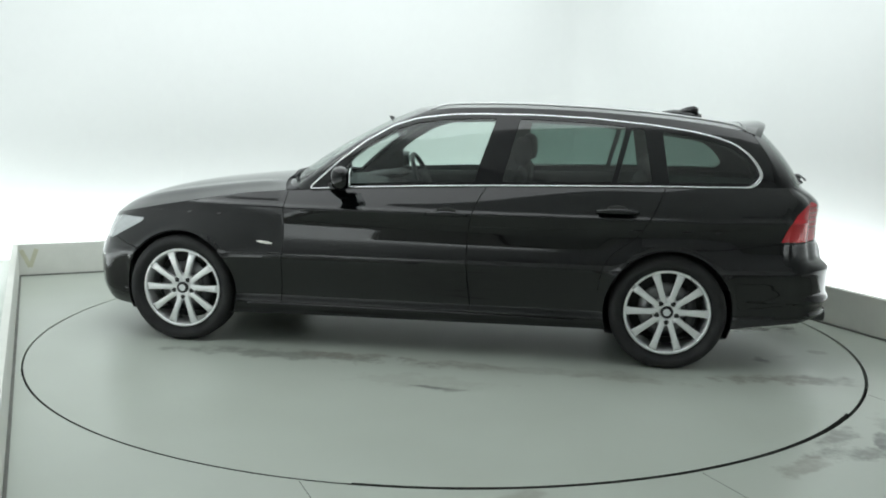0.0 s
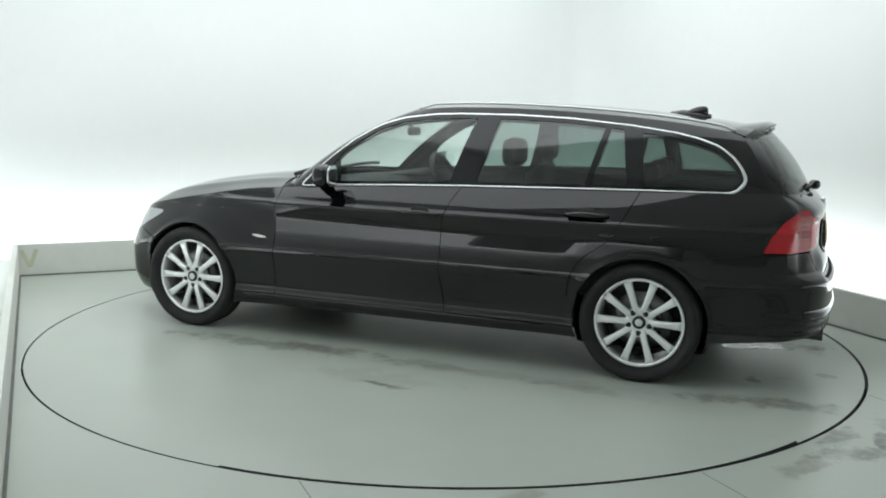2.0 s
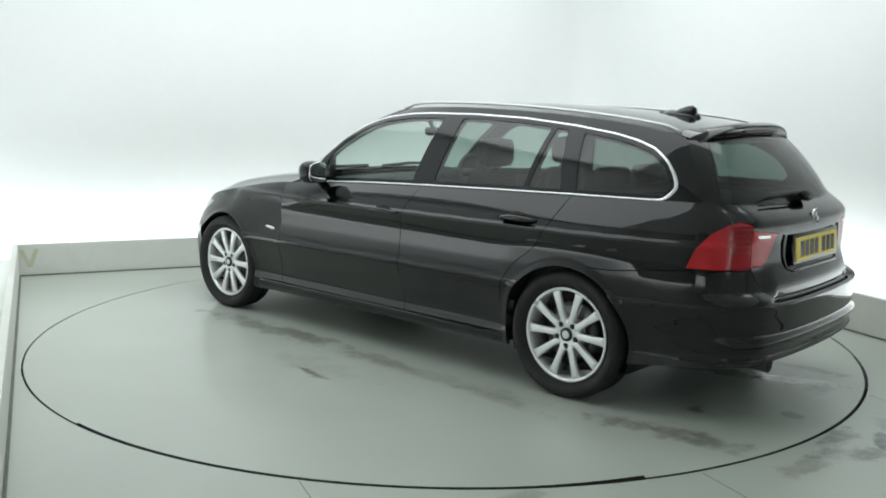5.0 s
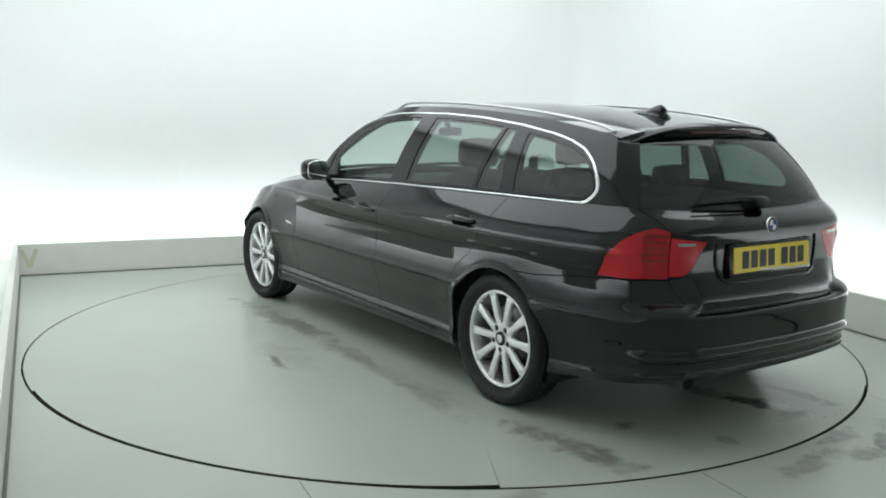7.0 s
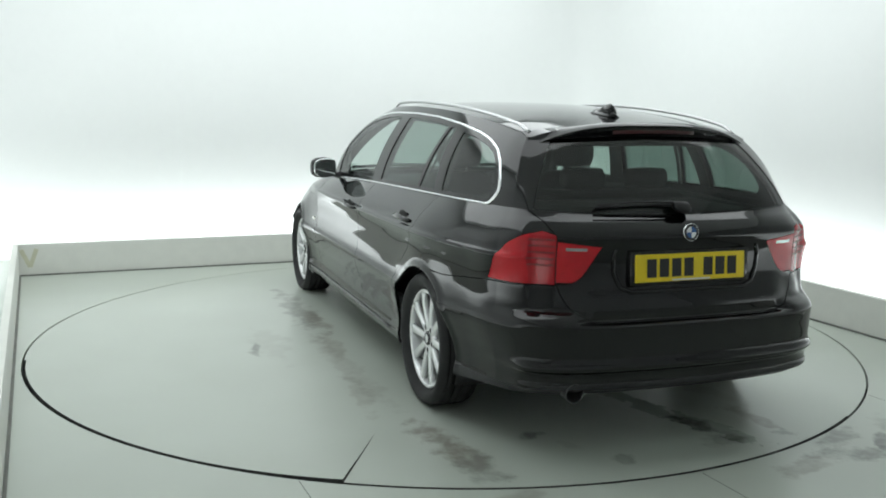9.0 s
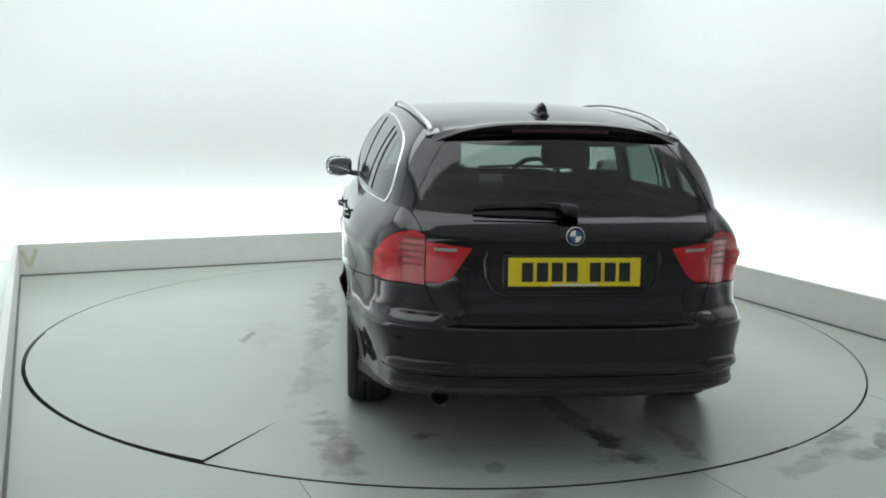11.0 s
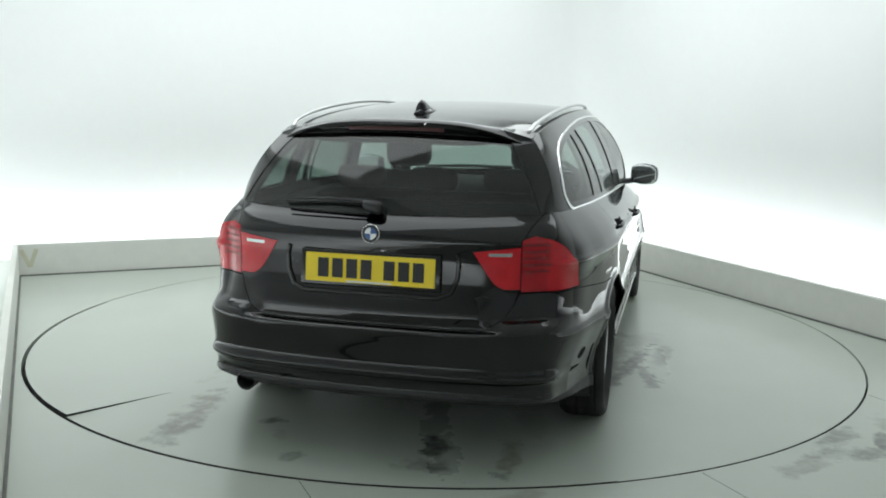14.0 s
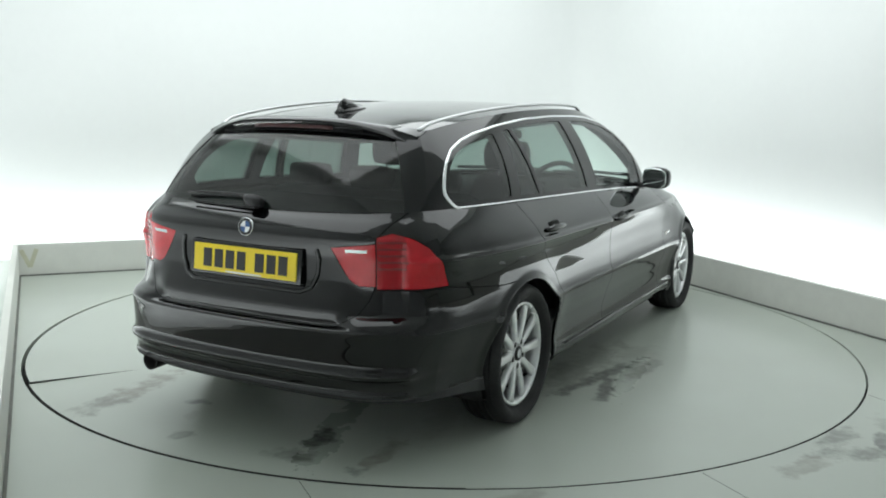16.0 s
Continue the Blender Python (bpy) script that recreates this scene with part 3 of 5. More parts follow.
car = tagged(new("car"), "black estate car with chrome window trim and silver alloy wheels", "car")
GAP = 0.0024
X_FENDER = line_x([0.2, 0.52, 0.70, 0.91], [0.775, 0.757, 0.75, 0.748])
X_DOORS = line_x([0.2, 0.30, 0.45, 0.58, 0.74, 0.86, 0.95], [-0.325, -0.31, -0.295, -0.29, -0.30, -0.335, -0.385])
X_REAR = line_x([0.40, 0.52, 0.60, 0.72, 0.86, 0.98], [-1.0, -1.02, -1.06, -1.20, -1.29, -1.345])
Z_SILL = 0.252


def sx(s):
    return s.pos[:, 0]


def sy(s):
    return s.pos[:, 1]


def sz(s):
    return s.pos[:, 2]


def arch(s):
    """Below zero inside a wheel opening."""
    x, z = sx(s), sz(s)
    return np.minimum(np.hypot(x - WHEEL_X, z - HUB_Z), np.hypot(x + WHEEL_X, z - HUB_Z)) - ARCH_R + 100 * (np.abs(sy(s)) < 0.5)


GATE_Z = 0.553


def bumper_line_rear(s):
    """Above zero over the joint between rear bumper and quarter."""
    return sz(s) - np.interp(sx(s), [-2.1, -1.95, -1.62], [0.694, 0.692, 0.655])


def bumper_line_front(s):
    return sz(s) - np.interp(sx(s), [1.55, 1.72, 1.9, 2.15], [0.52, 0.55, 0.60, 0.655])


def lamp_outer(s):
    """Tail lamp on the quarter, below zero inside."""
    x, y, z = sx(s), sy(s), sz(s)
    front = (x - np.interp(z, [0.69, 0.78, 0.85, 0.89, 0.93], [-1.945, -1.985, -2.035, -2.085, -2.16])) * 0.95
    return np.maximum.reduce([front, 0.699 + 0.02 * (x + 2.1) - z, z - np.interp(y, [0.55, 0.60, 0.64, 0.68, 0.72], [0.885, 0.902, 0.916, 0.912, 0.88]), 0.575 - y, x + 1.5])


def lamp_inner(s):
    """Tail lamp on the tailgate."""
    x, y, z = sx(s), sy(s), sz(s)
    return np.maximum.reduce([y - 0.570, (np.interp(z, [0.70, 0.708, 0.715, 0.73, 0.75, 0.78, 0.84, 0.9], [0.53, 0.51, 0.494, 0.474, 0.458, 0.438, 0.400, 0.37]) - y) * 0.9, 0.708 - z, z - np.interp(y, [0.38, 0.57], [0.843, 0.868]), x + 1.5])


def tailgate_edge(s):
    """Below zero on the tailgate side of its joint."""
    return np.maximum(sy(s) - np.interp(sz(s), [0.53, 0.545, 0.56, 0.60, 0.65, 0.70, 0.71, 0.88, 0.94, 1.0], [0.34, 0.40, 0.45, 0.52, 0.552, 0.568, 0.5725, 0.5725, 0.60, 0.645]), sx(s) + 1.6)


def headlamp(s):
    x, y, z = sx(s), sy(s), sz(s)
    return np.maximum.reduce([z - np.interp(x, [1.5, 1.62, 1.8, 2.0], [0.64, 0.70, 0.70, 0.665]), np.interp(x, [1.62, 1.66, 1.75, 1.86, 2.05], [0.70, 0.672, 0.625, 0.57, 0.55]) - z, 1.64 - x, 0.30 - y])


low = Skin(lower_skin, np.concatenate([np.linspace(0, 5, 44)[:-1], np.linspace(5, 16, 150)[:-1], np.linspace(16, 22, 110)]), np.concatenate([np.linspace(0, 0.36, 26)[:-1], np.linspace(0.36, 0.62, 48)[:-1], np.linspace(0.62, 1.0, 44)])).outwards(1)
if low.nor[np.argmax(low.pos[:, 1])][1] < 0:
    low.outwards(-1)
low.cut(arch)
low.cut(lamp_outer).cut(lambda s: lamp_outer(s) - GAP).cut(lamp_inner).cut(lambda s: lamp_inner(s) - GAP)
RIBS = (0.775, 0.80, 0.825, 0.85, 0.875)
for rib in RIBS:
    low.cut(lambda s: np.where(lamp_outer(s) < 0.002, np.abs(sz(s) - rib) - 0.004, 1.0))


def slit(s):
    return np.maximum.reduce([np.abs(sz(s) - 0.838 - 0.02 * (sy(s) - 0.5)) - 0.006, np.abs(sy(s) - 0.497) - 0.043, sx(s) + 1.6])


low.cut(slit)
low.cut(headlamp).cut(lambda s: headlamp(s) - GAP)
for g in (-GAP, GAP):
    low.cut(lambda s: sx(s) - X_FENDER(sz(s)) + g)
    low.cut(lambda s: sx(s) - X_DOORS(sz(s)) + g)
    low.cut(lambda s: sx(s) - X_REAR(sz(s)) + g)
    low.cut(lambda s: np.where(np.abs(sx(s)) < 1.2, sz(s) - Z_SILL + g, 1.0))
    low.cut(lambda s: np.where(sx(s) < -1.5, bumper_line_rear(s) + g, 1.0))
    low.cut(lambda s: np.where((sx(s) < -1.9) & (sy(s) < 0.6), sz(s) - GATE_Z + g, 1.0))
    low.cut(lambda s: np.where(sx(s) > 1.5, bumper_line_front(s) + g, 1.0))
    low.cut(lambda s: np.where(sx(s) < -1.6, tailgate_edge(s) + g, 1.0))
# lower black apron of the rear bumper
APRON = lambda s: np.where(sx(s) < -1.70, sz(s) - np.interp(np.abs(sy(s)), [0, 0.5, 0.62, 0.72], [0.313, 0.313, 0.308, 0.28]), 1.0)
low.cut(APRON)

c = low.mids()
x, y, z = c.pos.T
keep = arch(c) > 0
g_f, g_d, g_r = (x - L(z) for L in (X_FENDER, X_DOORS, X_REAR))
joint = (np.abs(g_f) < GAP) & (z > Z_SILL) | (np.abs(g_d) < GAP) & (z > Z_SILL) | (np.abs(g_r) < GAP) & (z > 0.42) & (z < 1)
joint |= (np.abs(z - Z_SILL) < GAP) & (np.abs(x) < 1.2)
l_o, l_i, hd = lamp_outer(c), lamp_inner(c), headlamp(c)
joint |= ((l_o > 0) & (l_o < GAP)) | ((l_i > 0) & (l_i < GAP)) | ((hd > 0) & (hd < GAP))
b_r, b_f, tg = bumper_line_rear(c), bumper_line_front(c), tailgate_edge(c)
in_gate = (x < -1.6) & (tg < 0)
joint |= (x < -1.5) & (np.abs(b_r) < GAP) & ~in_gate | in_gate & (np.abs(z - GATE_Z) < GAP) | (x > 1.5) & (np.abs(b_f) < GAP)
joint |= (x < -1.6) & (np.abs(tg) < GAP) & (z > GATE_Z) & (l_o > 0)
in_lamp = (l_o <= 0) | (l_i <= 0) | (hd <= 0)
ok = keep & ~joint & ~in_lamp
sill = (np.abs(x) < 1.2) & (z < Z_SILL)
rear_b = (x < -1.5) & np.where(in_gate, z < GATE_Z, b_r < 0)
front_b = (x > 1.5) & (b_f < 0)
gate = (x < -1.6) & (tg < 0) & ~rear_b
rest = ok & ~sill & ~rear_b & ~front_b & ~gate
apron = rear_b & (APRON(c) < 0)
PANELS = [("sill", ok & sill, M_PAINT), ("front_wing", rest & (g_f > 0), M_PAINT), ("front_door", rest & (g_f < 0) & (g_d > 0), M_PAINT),
          ("rear_door", rest & (g_d < 0) & (g_r > 0), M_PAINT), ("rear_quarter", rest & (g_r < 0), M_PAINT)]
skin = {}
for mir in (False, True):
    for name, mask, mat in PANELS:
        skin[name, mir] = low.take(name, mask, mat, car, mirror=mir, thick=0.012)


def both(sk, name, mask, material, label="", shift=0.0, thick=0.012):
    """A part that spans the middle: the left half and its mirror image in one mesh."""
    a = sk.take(name, mask, material, car, label, shift=shift, thick=thick)
    b = sk.take(name, mask, material, car, label, shift=shift, thick=thick, mirror=True)
    me, mb = a.data, b.data
    n = len(me.vertices)
    v = [tuple(w.co) for w in me.vertices] + [tuple(w.co) for w in mb.vertices]
    f = [tuple(p.vertices) for p in me.polygons] + [tuple(i + n for i in p.vertices) for p in mb.polygons]
    nn = [tuple(k.vector) for k in me.corner_normals] + [tuple(k.vector) for k in mb.corner_normals]
    mm = bpy.data.meshes.new(name)
    mm.from_pydata(v, [], f)
    mm.materials.append(material)
    mm.polygons.foreach_set("use_smooth", [True] * len(mm.polygons))
    mm.normals_split_custom_set(nn)
    a.data = mm
    bpy.data.objects.remove(b)
    return a


front_bumper = both(low, "front_bumper", ok & front_b, M_PAINT)
rear_bumper = both(low, "rear_bumper", ok & rear_b & ~apron, M_PAINT)
both(low, "rear_apron", ok & apron, M_BLACK, "dull black lower bumper apron")
tailgate = both(low, "tailgate", ok & gate, M_PAINT)

for mir in (False, True):
    side = skin["rear_quarter", mir]
    rib = np.any([np.abs(z - k) < 0.004 for k in RIBS], axis=0) & (y > 0.58) & (x < -2.10)
    deep = (l_o <= 0) & ~rib & (x < -2.10)
    lens = low.take("tail_lamp", (l_o <= 0) & ~rib & ~deep, M_RED, car, "red tail lamp on the rear corner", mirror=mir, thick=0.01)
    low.take("lamp_panel", deep, M_RED_MID, lens, "deeper red rear panel of the lamp", mirror=mir, thick=0.01)
    low.take("lamp_rib", (l_o <= 0) & rib, M_RED_DARK, lens, "darker red light bar", mirror=mir, shift=0.0012)
    low.take("tail_lamp_bowl", (l_o <= 0), M_RED_BACK, lens, "reflecting lamp bowl", mirror=mir, shift=-0.0105)
    sl = slit(c) <= 0
    lens = low.take("tailgate_lamp", (l_i <= 0) & ~sl, M_RED, car, "red lamp on the tailgate", mirror=mir, thick=0.01)
    low.take("reversing_lens", (l_i <= 0) & sl, M_CLEAR, lens, "clear reversing light strip", mirror=mir)
    low.take("head_lamp", hd <= 0, M_CLEAR, car, "clear head lamp", mirror=mir, thick=0.008)

# lining behind the joints
dark = (np.abs(x) < 9) & keep
for mir in (False, True):
    low.take("inner_skin", dark, M_PIT, car, "dark inner body", shift=-0.016, mirror=mir)

# ---- bonnet and roof ----
hood = Skin(hood_skin, np.linspace(0, 1, 60), np.linspace(-1, 1, 61))
if hood.nor[len(hood.nor) // 2][2] < 0:
    hood.outwards(-1)
hood.cut(lambda s: 0.992 - np.abs(s.par[:, 1]))
c = hood.mids()
hood.take("bonnet", np.abs(c.par[:, 1]) < 0.992, M_PAINT, car, thick=0.01)
roof = Skin(roof_skin, np.linspace(0, 1, 70), np.linspace(-1, 1, 61))
if roof.nor[len(roof.nor) // 2][2] < 0:
    roof.outwards(-1)
c = roof.mids()
roof.take("roof", c.par[:, 0] > -1, M_PAINT, car, thick=0.006)
roof.take("headlining", c.par[:, 0] > -1, M_LINING, car, "light grey cloth headlining", shift=-0.03, flip=-1)

# ---- cabin skin with its panes ----
DLO = [(0.625, 0.905), (0.60, 0.93), (0.46, 1.055), (0.31, 1.175), (0.16, 1.265), (0.03, 1.308), (-0.16, 1.332), (-0.32, 1.338), (-0.63, 1.338), (-0.94, 1.326), (-1.25, 1.298), (-1.48, 1.266), (-1.60, 1.240),
       (-1.70, 1.205), (-1.775, 1.152), (-1.817, 1.10), (-1.838, 1.06), (-1.842, 1.042), (-1.834, 1.022), (-1.792, 0.981), (-1.33, 0.977), (-0.9, 0.968), (-0.38, 0.954), (0.02, 0.939), (0.42, 0.919)]
dlo = polygon_field(DLO)


def slant(x0, z0, x1, z1):
    return lambda x, z: x - (x0 + (z - z0) * (x1 - x0) / (z1 - z0))


PANES = [("front_door_window", slant(0.50, 0.9, 0.335, 1.15), slant(-0.30, 0.94, -0.415, 1.31)),
         ("rear_door_window", slant(-0.455, 0.94, -0.545, 1.31), slant(-1.045, 0.96, -1.13, 1.31)),
         ("quarter_light", slant(-1.075, 0.96, -1.16, 1.31), slant(-1.275, 0.97, -1.215, 1.31)),
         ("cargo_window", slant(-1.36, 0.97, -1.31, 1.31), slant(-3, 0.9, -3, 1.3))]


def pane_field(front, back):
    return lambda s: np.maximum.reduce([dlo(sx(s), sz(s)) + 0.022, front(sx(s), sz(s)), -back(sx(s), sz(s)), np.where(sy(s) < 0.4, 5.0, -5.0)])


def screen_field(s):
    return np.maximum.reduce([s.par[:, 0] - 3.35, (0.04 - s.par[:, 1]) * 0.5, (s.par[:, 1] - 0.965) * 0.5])


def rear_glass(s):
    return np.maximum.reduce([12.75 - s.par[:, 0], (0.012 - s.par[:, 1]) * 0.5, (s.par[:, 1] - 0.88) * 0.5])


def rear_band(s):
    return np.maximum.reduce([12.75 - s.par[:, 0], (0.88 - s.par[:, 1]) * 0.5, (s.par[:, 1] - 0.992) * 0.5])


cab = Skin(cabin_skin, np.concatenate([np.linspace(0, 3, 30)[:-1], np.linspace(3, 5, 40)[:-1], np.linspace(5, 11, 100)[:-1], np.linspace(11, 13.4, 44)[:-1], np.linspace(13.4, 16, 24)]), np.linspace(0, 1, 46))
if cab.nor[np.argmax(cab.pos[:, 1])][1] < 0:
    cab.outwards(-1)
fields = [pane_field(a, b) for _, a, b in PANES]
for f in fields + [screen_field, rear_glass, rear_band]:
    cab.cut(f)
cab.cut(lambda s: np.where(sy(s) > 0.4, dlo(sx(s), sz(s)), 1.0))
c = cab.mids()
hits = [f(c) < 0 for f in fields]
scr, rgl = screen_field(c) < 0, rear_glass(c) < 0
band = rear_band(c) < 0
glass = np.any(hits, axis=0) | scr | rgl
in_dlo = (dlo(c.pos[:, 0], c.pos[:, 2]) < 0) & (c.pos[:, 1] > 0.4)
gate_up = (c.par[:, 0] > 12.45) & ~glass & ~band
for mir in (False, True):
    cab.take("body_side", ~glass & ~in_dlo & ~gate_up & ~band, M_PAINT, car, "", mirror=mir, thick=0.02)
    cab.take("window_surround", ~glass & in_dlo, M_GLOSSBLACK, car, "gloss black window pillars", mirror=mir, thick=0.014)
    cab.take("pillar_lining", ~glass, M_TRIM, car, "dark grey pillar trim", shift=-0.035, flip=-1, mirror=mir)
    for (name, _, _), h in zip(PANES, hits):
        cab.take(name, h, {"front_door_window": M_GLASS, "cargo_window": M_GLASS_CARGO}.get(name, M_GLASS_REAR), car, "greenish tinted glass", shift=-0.004, mirror=mir)
both(cab, "windscreen", scr, M_GLASS, "clear greenish windscreen", shift=-0.004, thick=0)
both(cab, "rear_window", rgl, M_GLASS_TAIL, "dark tinted rear window", shift=-0.003, thick=0)
both(cab, "rear_window_band", band, M_GLOSSBLACK, "black band along the top of the rear window", thick=0.004)
both(cab, "tailgate_frame", gate_up, M_PAINT, "", thick=0.02)


# ---- the car: parts on its skin ----
def near_low(x, z):
    """The place and outward way on the left flank at x, z."""
    d = (low.pos[:, 0] - x) ** 2 + (low.pos[:, 2] - z) ** 2 + 9 * (low.pos[:, 1] < 0.3)
    i = int(np.argmin(d))
    return Vector((x, low.pos[i, 1], z)), Vector(low.nor[i])


def near_rear(y, z):
    d = (low.pos[:, 1] - abs(y)) ** 2 + (low.pos[:, 2] - z) ** 2 + 9 * (low.pos[:, 0] > -1.9)
    i = int(np.argmin(d))
    n = low.nor[i]
    return Vector((low.pos[i, 0], y, z)), Vector((n[0], n[1] * (1 if y >= 0 else -1), n[2]))


def ribbon(pts, nors, widths, height, closed=False, seg=8, rise=0.0):
    """A bar of lens-shaped section laid along points on a surface."""
    n = len(pts)
    pts, nors = [Vector(p) for p in pts], [Vector(q).normalized() for q in nors]
    verts, faces = [], []
    for i in range(n):
        a, b = (pts[i - 1], pts[(i + 1) % n]) if closed else (pts[max(i - 1, 0)], pts[min(i + 1, n - 1)])
        t = (b - a).normalized()
        side = t.cross(nors[i]).normalized()
        w = widths[i] if hasattr(widths, "__len__") else widths
        h = height[i] if hasattr(height, "__len__") else height
        for k in range(seg):
            ang = 2 * math.pi * k / seg
            verts.append(pts[i] + nors[i] * rise + side * (math.cos(ang) * w / 2) + nors[i] * (math.sin(ang) * h))
    for i in range(n if closed else n - 1):
        j = (i + 1) % n
        for k in range(seg):
            m = (k + 1) % seg
            faces.append((i * seg + k, j * seg + k, j * seg + m, i * seg + m))
    if not closed:
        faces.append(tuple(range(seg)))
        faces.append(tuple((n - 1) * seg + k for k in reversed(range(seg))))
    return [tuple(v) for v in verts], [], faces


def mirrored(mesh):
    v, e, f = mesh
    return [(a, -b, c) for a, b, c in v], e, [tuple(reversed(q)) for q in f]


def pair(name, mesh, material, parent=None, label=""):
    return [part(name, mesh, material, parent or car, label), part(name, mirrored(mesh), material, parent or car, label)]


def lathe(profile, seg=64, axis="Y"):
    """Turns (radius, offset) round an axis."""
    verts, faces = [], []
    n = len(profile)
    for i in range(seg):
        t = 2 * math.pi * i / seg
        for r, h in profile:
            verts.append((r * math.cos(t), h, r * math.sin(t)))
    for i in range(seg):
        j = (i + 1) % seg
        for k in range(n - 1):
            faces.append((i * n + k, i * n + k + 1, j * n + k + 1, j * n + k))
    return verts, [], faces


def blob(stations, seg=20, power=2.6):
    """A closed rounded body through stations (centre, half-width vector, half-height vector)."""
    verts, faces = [], []
    for c0, a, b in stations:
        for k in range(seg):
            t = 2 * math.pi * k / seg
            ct, st = math.cos(t), math.sin(t)
            u, w = math.copysign(abs(ct) ** (2 / power), ct), math.copysign(abs(st) ** (2 / power), st)
            verts.append(tuple(Vector(c0) + Vector(a) * u + Vector(b) * w))
    n = len(stations)
    for i in range(n - 1):
        for k in range(seg):
            m = (k + 1) % seg
            faces.append((i * seg + k, i * seg + m, (i + 1) * seg + m, (i + 1) * seg + k))
    faces.append(tuple(reversed(range(seg))))
    faces.append(tuple((n - 1) * seg + k for k in range(seg)))
    return verts, [], faces


def mesh_of(name, mesh, material, smooth=True):
    me = bpy.data.meshes.new(name)
    if isinstance(mesh, bmesh.types.BMesh):
        mesh.to_mesh(me)
        mesh.free()
    else:
        me.from_pydata(*mesh)
    me.materials.append(material)
    me.polygons.foreach_set("use_smooth", [smooth] * len(me.polygons))
    return me


def placed(name, me, parent, m=None, label=""):
    ob = new(name, me)
    ob.parent = parent
    if m is not None:
        ob.matrix_basis = m
    return tagged(ob, label) if label else ob


# chrome round the side windows
on_edge = np.where((np.abs(dlo(cab.pos[:, 0], cab.pos[:, 2])) < 2e-4) & (cab.pos[:, 1] > 0.4))[0]
P_D = np.array(DLO)
cum = np.concatenate([[0], np.cumsum(np.linalg.norm(np.roll(P_D, -1, 0) - P_D, axis=1))])
rank = []
for i in on_edge:
    q, best = cab.pos[i][[0, 2]], (9, 0)
    for k in range(len(P_D)):
        a, e = P_D[k], P_D[(k + 1) % len(P_D)] - P_D[k]
        t = min(1, max(0, (q - a) @ e / (e @ e)))
        best = min(best, (float(np.linalg.norm(q - a - t * e)), cum[k] + t * float(np.linalg.norm(e))))
    rank.append(best[1])
order = np.argsort(rank)
arc = np.array(rank)[order]
pe, ne = cab.pos[on_edge][order], cab.nor[on_edge][order]
even = np.linspace(0, cum[-1], 260, endpoint=False)
pe = np.stack([np.interp(even, arc, pe[:, k], period=cum[-1]) for k in range(3)], -1)
ne = np.stack([np.interp(even, arc, ne[:, k], period=cum[-1]) for k in range(3)], -1)
for _ in range(1):
    pe = (np.roll(pe, 1, 0) + 2 * pe + np.roll(pe, -1, 0)) / 4
low_edge = smooth01((even - cum[19]) / 0.06)
hook = np.exp(-((even - cum[17]) / 0.10) ** 2)
wid = (0.0125 + 0.008 * hook) * (1 - low_edge) + 0.0085 * low_edge
pair("window_chrome", ribbon(pe, ne, wid, 0.004, closed=True, rise=0.001), M_CHROME, label="bright chrome strip round the side windows")

# roof rails with their flush feet
rail = []
for k in range(40):
    p = 0.02 + 0.93 * k / 39
    q = 0.955
    e = roof_skin(np.array(p), np.array(q))
    u = k / 39
    lift = 0.016 * smooth01(min(u, 1 - u) / 0.10)
    rail.append(Vector(e) + Vector((0, 0, 0.004 + float(lift))))
pair("roof_rail", ribbon(rail, [(0, 0.25, 1)] * 40, 0.020, 0.007, seg=12), M_RAIL, label="satin silver roof rail")

# rear roof spoiler: a painted blade with a black underside
def spoiler(under):
    verts, faces, n = [], [], 41
    for k in range(n):
        yy = -0.545 + 1.09 * k / (n - 1)
        u = abs(yy) / 0.545
        root = roof_skin(np.array(0.93), np.array(yy / 0.56))
        rear = roof_skin(np.array(1.0), np.array(yy / 0.56))
        tipx, tipz = -1.937 + 0.10 * u ** 2.2, 1.320 - 0.096 * u ** 3.2
        drop = max(0.008, 0.076 + 0.025 * u * u - 0.096 * u ** 3.2)
        lip = [(tipx, tipz - 0.004), (tipx + 0.002, tipz - 0.014)]
        if under:
            prof = lip + [(tipx + 0.034, tipz - drop * 0.8), (tipx + 0.050, tipz - drop), (rear[0] - 0.012, rear[2] - drop * 1.05), (rear[0] + 0.03, rear[2] - 0.02)]
        else:
            prof = [(root[0], root[2] + 0.002), (rear[0] * 0.6 + tipx * 0.4, max(rear[2], tipz) * 0.5 + tipz * 0.5 + 0.010), (tipx + 0.012, tipz + 0.003)] + lip + [(rear[0] + 0.03, rear[2] - 0.01)]
        verts += [(a, yy, b) for a, b in prof]
    m = 6
    for k in range(n - 1):
        for j in range(m):
            i = (j + 1) % m
            faces.append((k * m + j, k * m + i, (k + 1) * m + i, (k + 1) * m + j))
    faces.append(tuple(range(m)))
    faces.append(tuple((n - 1) * m + j for j in reversed(range(m))))
    return verts, [], faces


sp = part("spoiler", spoiler(False), M_PAINT, car, "black roof spoiler over the rear window")
under = part("spoiler_underside", spoiler(True), M_GLOSSBLACK, sp, "gloss black underside of the spoiler")
for ob in (sp, under):
    ob.data.set_sharp_from_angle(angle=radians(28))
pts = []
for k in range(15):
    yy = -0.2 + 0.4 * k / 14
    u = abs(yy) / 0.545
    pts.append((-1.927 + 0.10 * u ** 2.2, yy, 1.320 - 0.096 * u ** 3.2 - 0.030))
part("brake_light", ribbon(pts, [(-1, 0, 0.1)] * 15, 0.016, 0.004), M_RED_OFF, sp, "thin high red brake light")

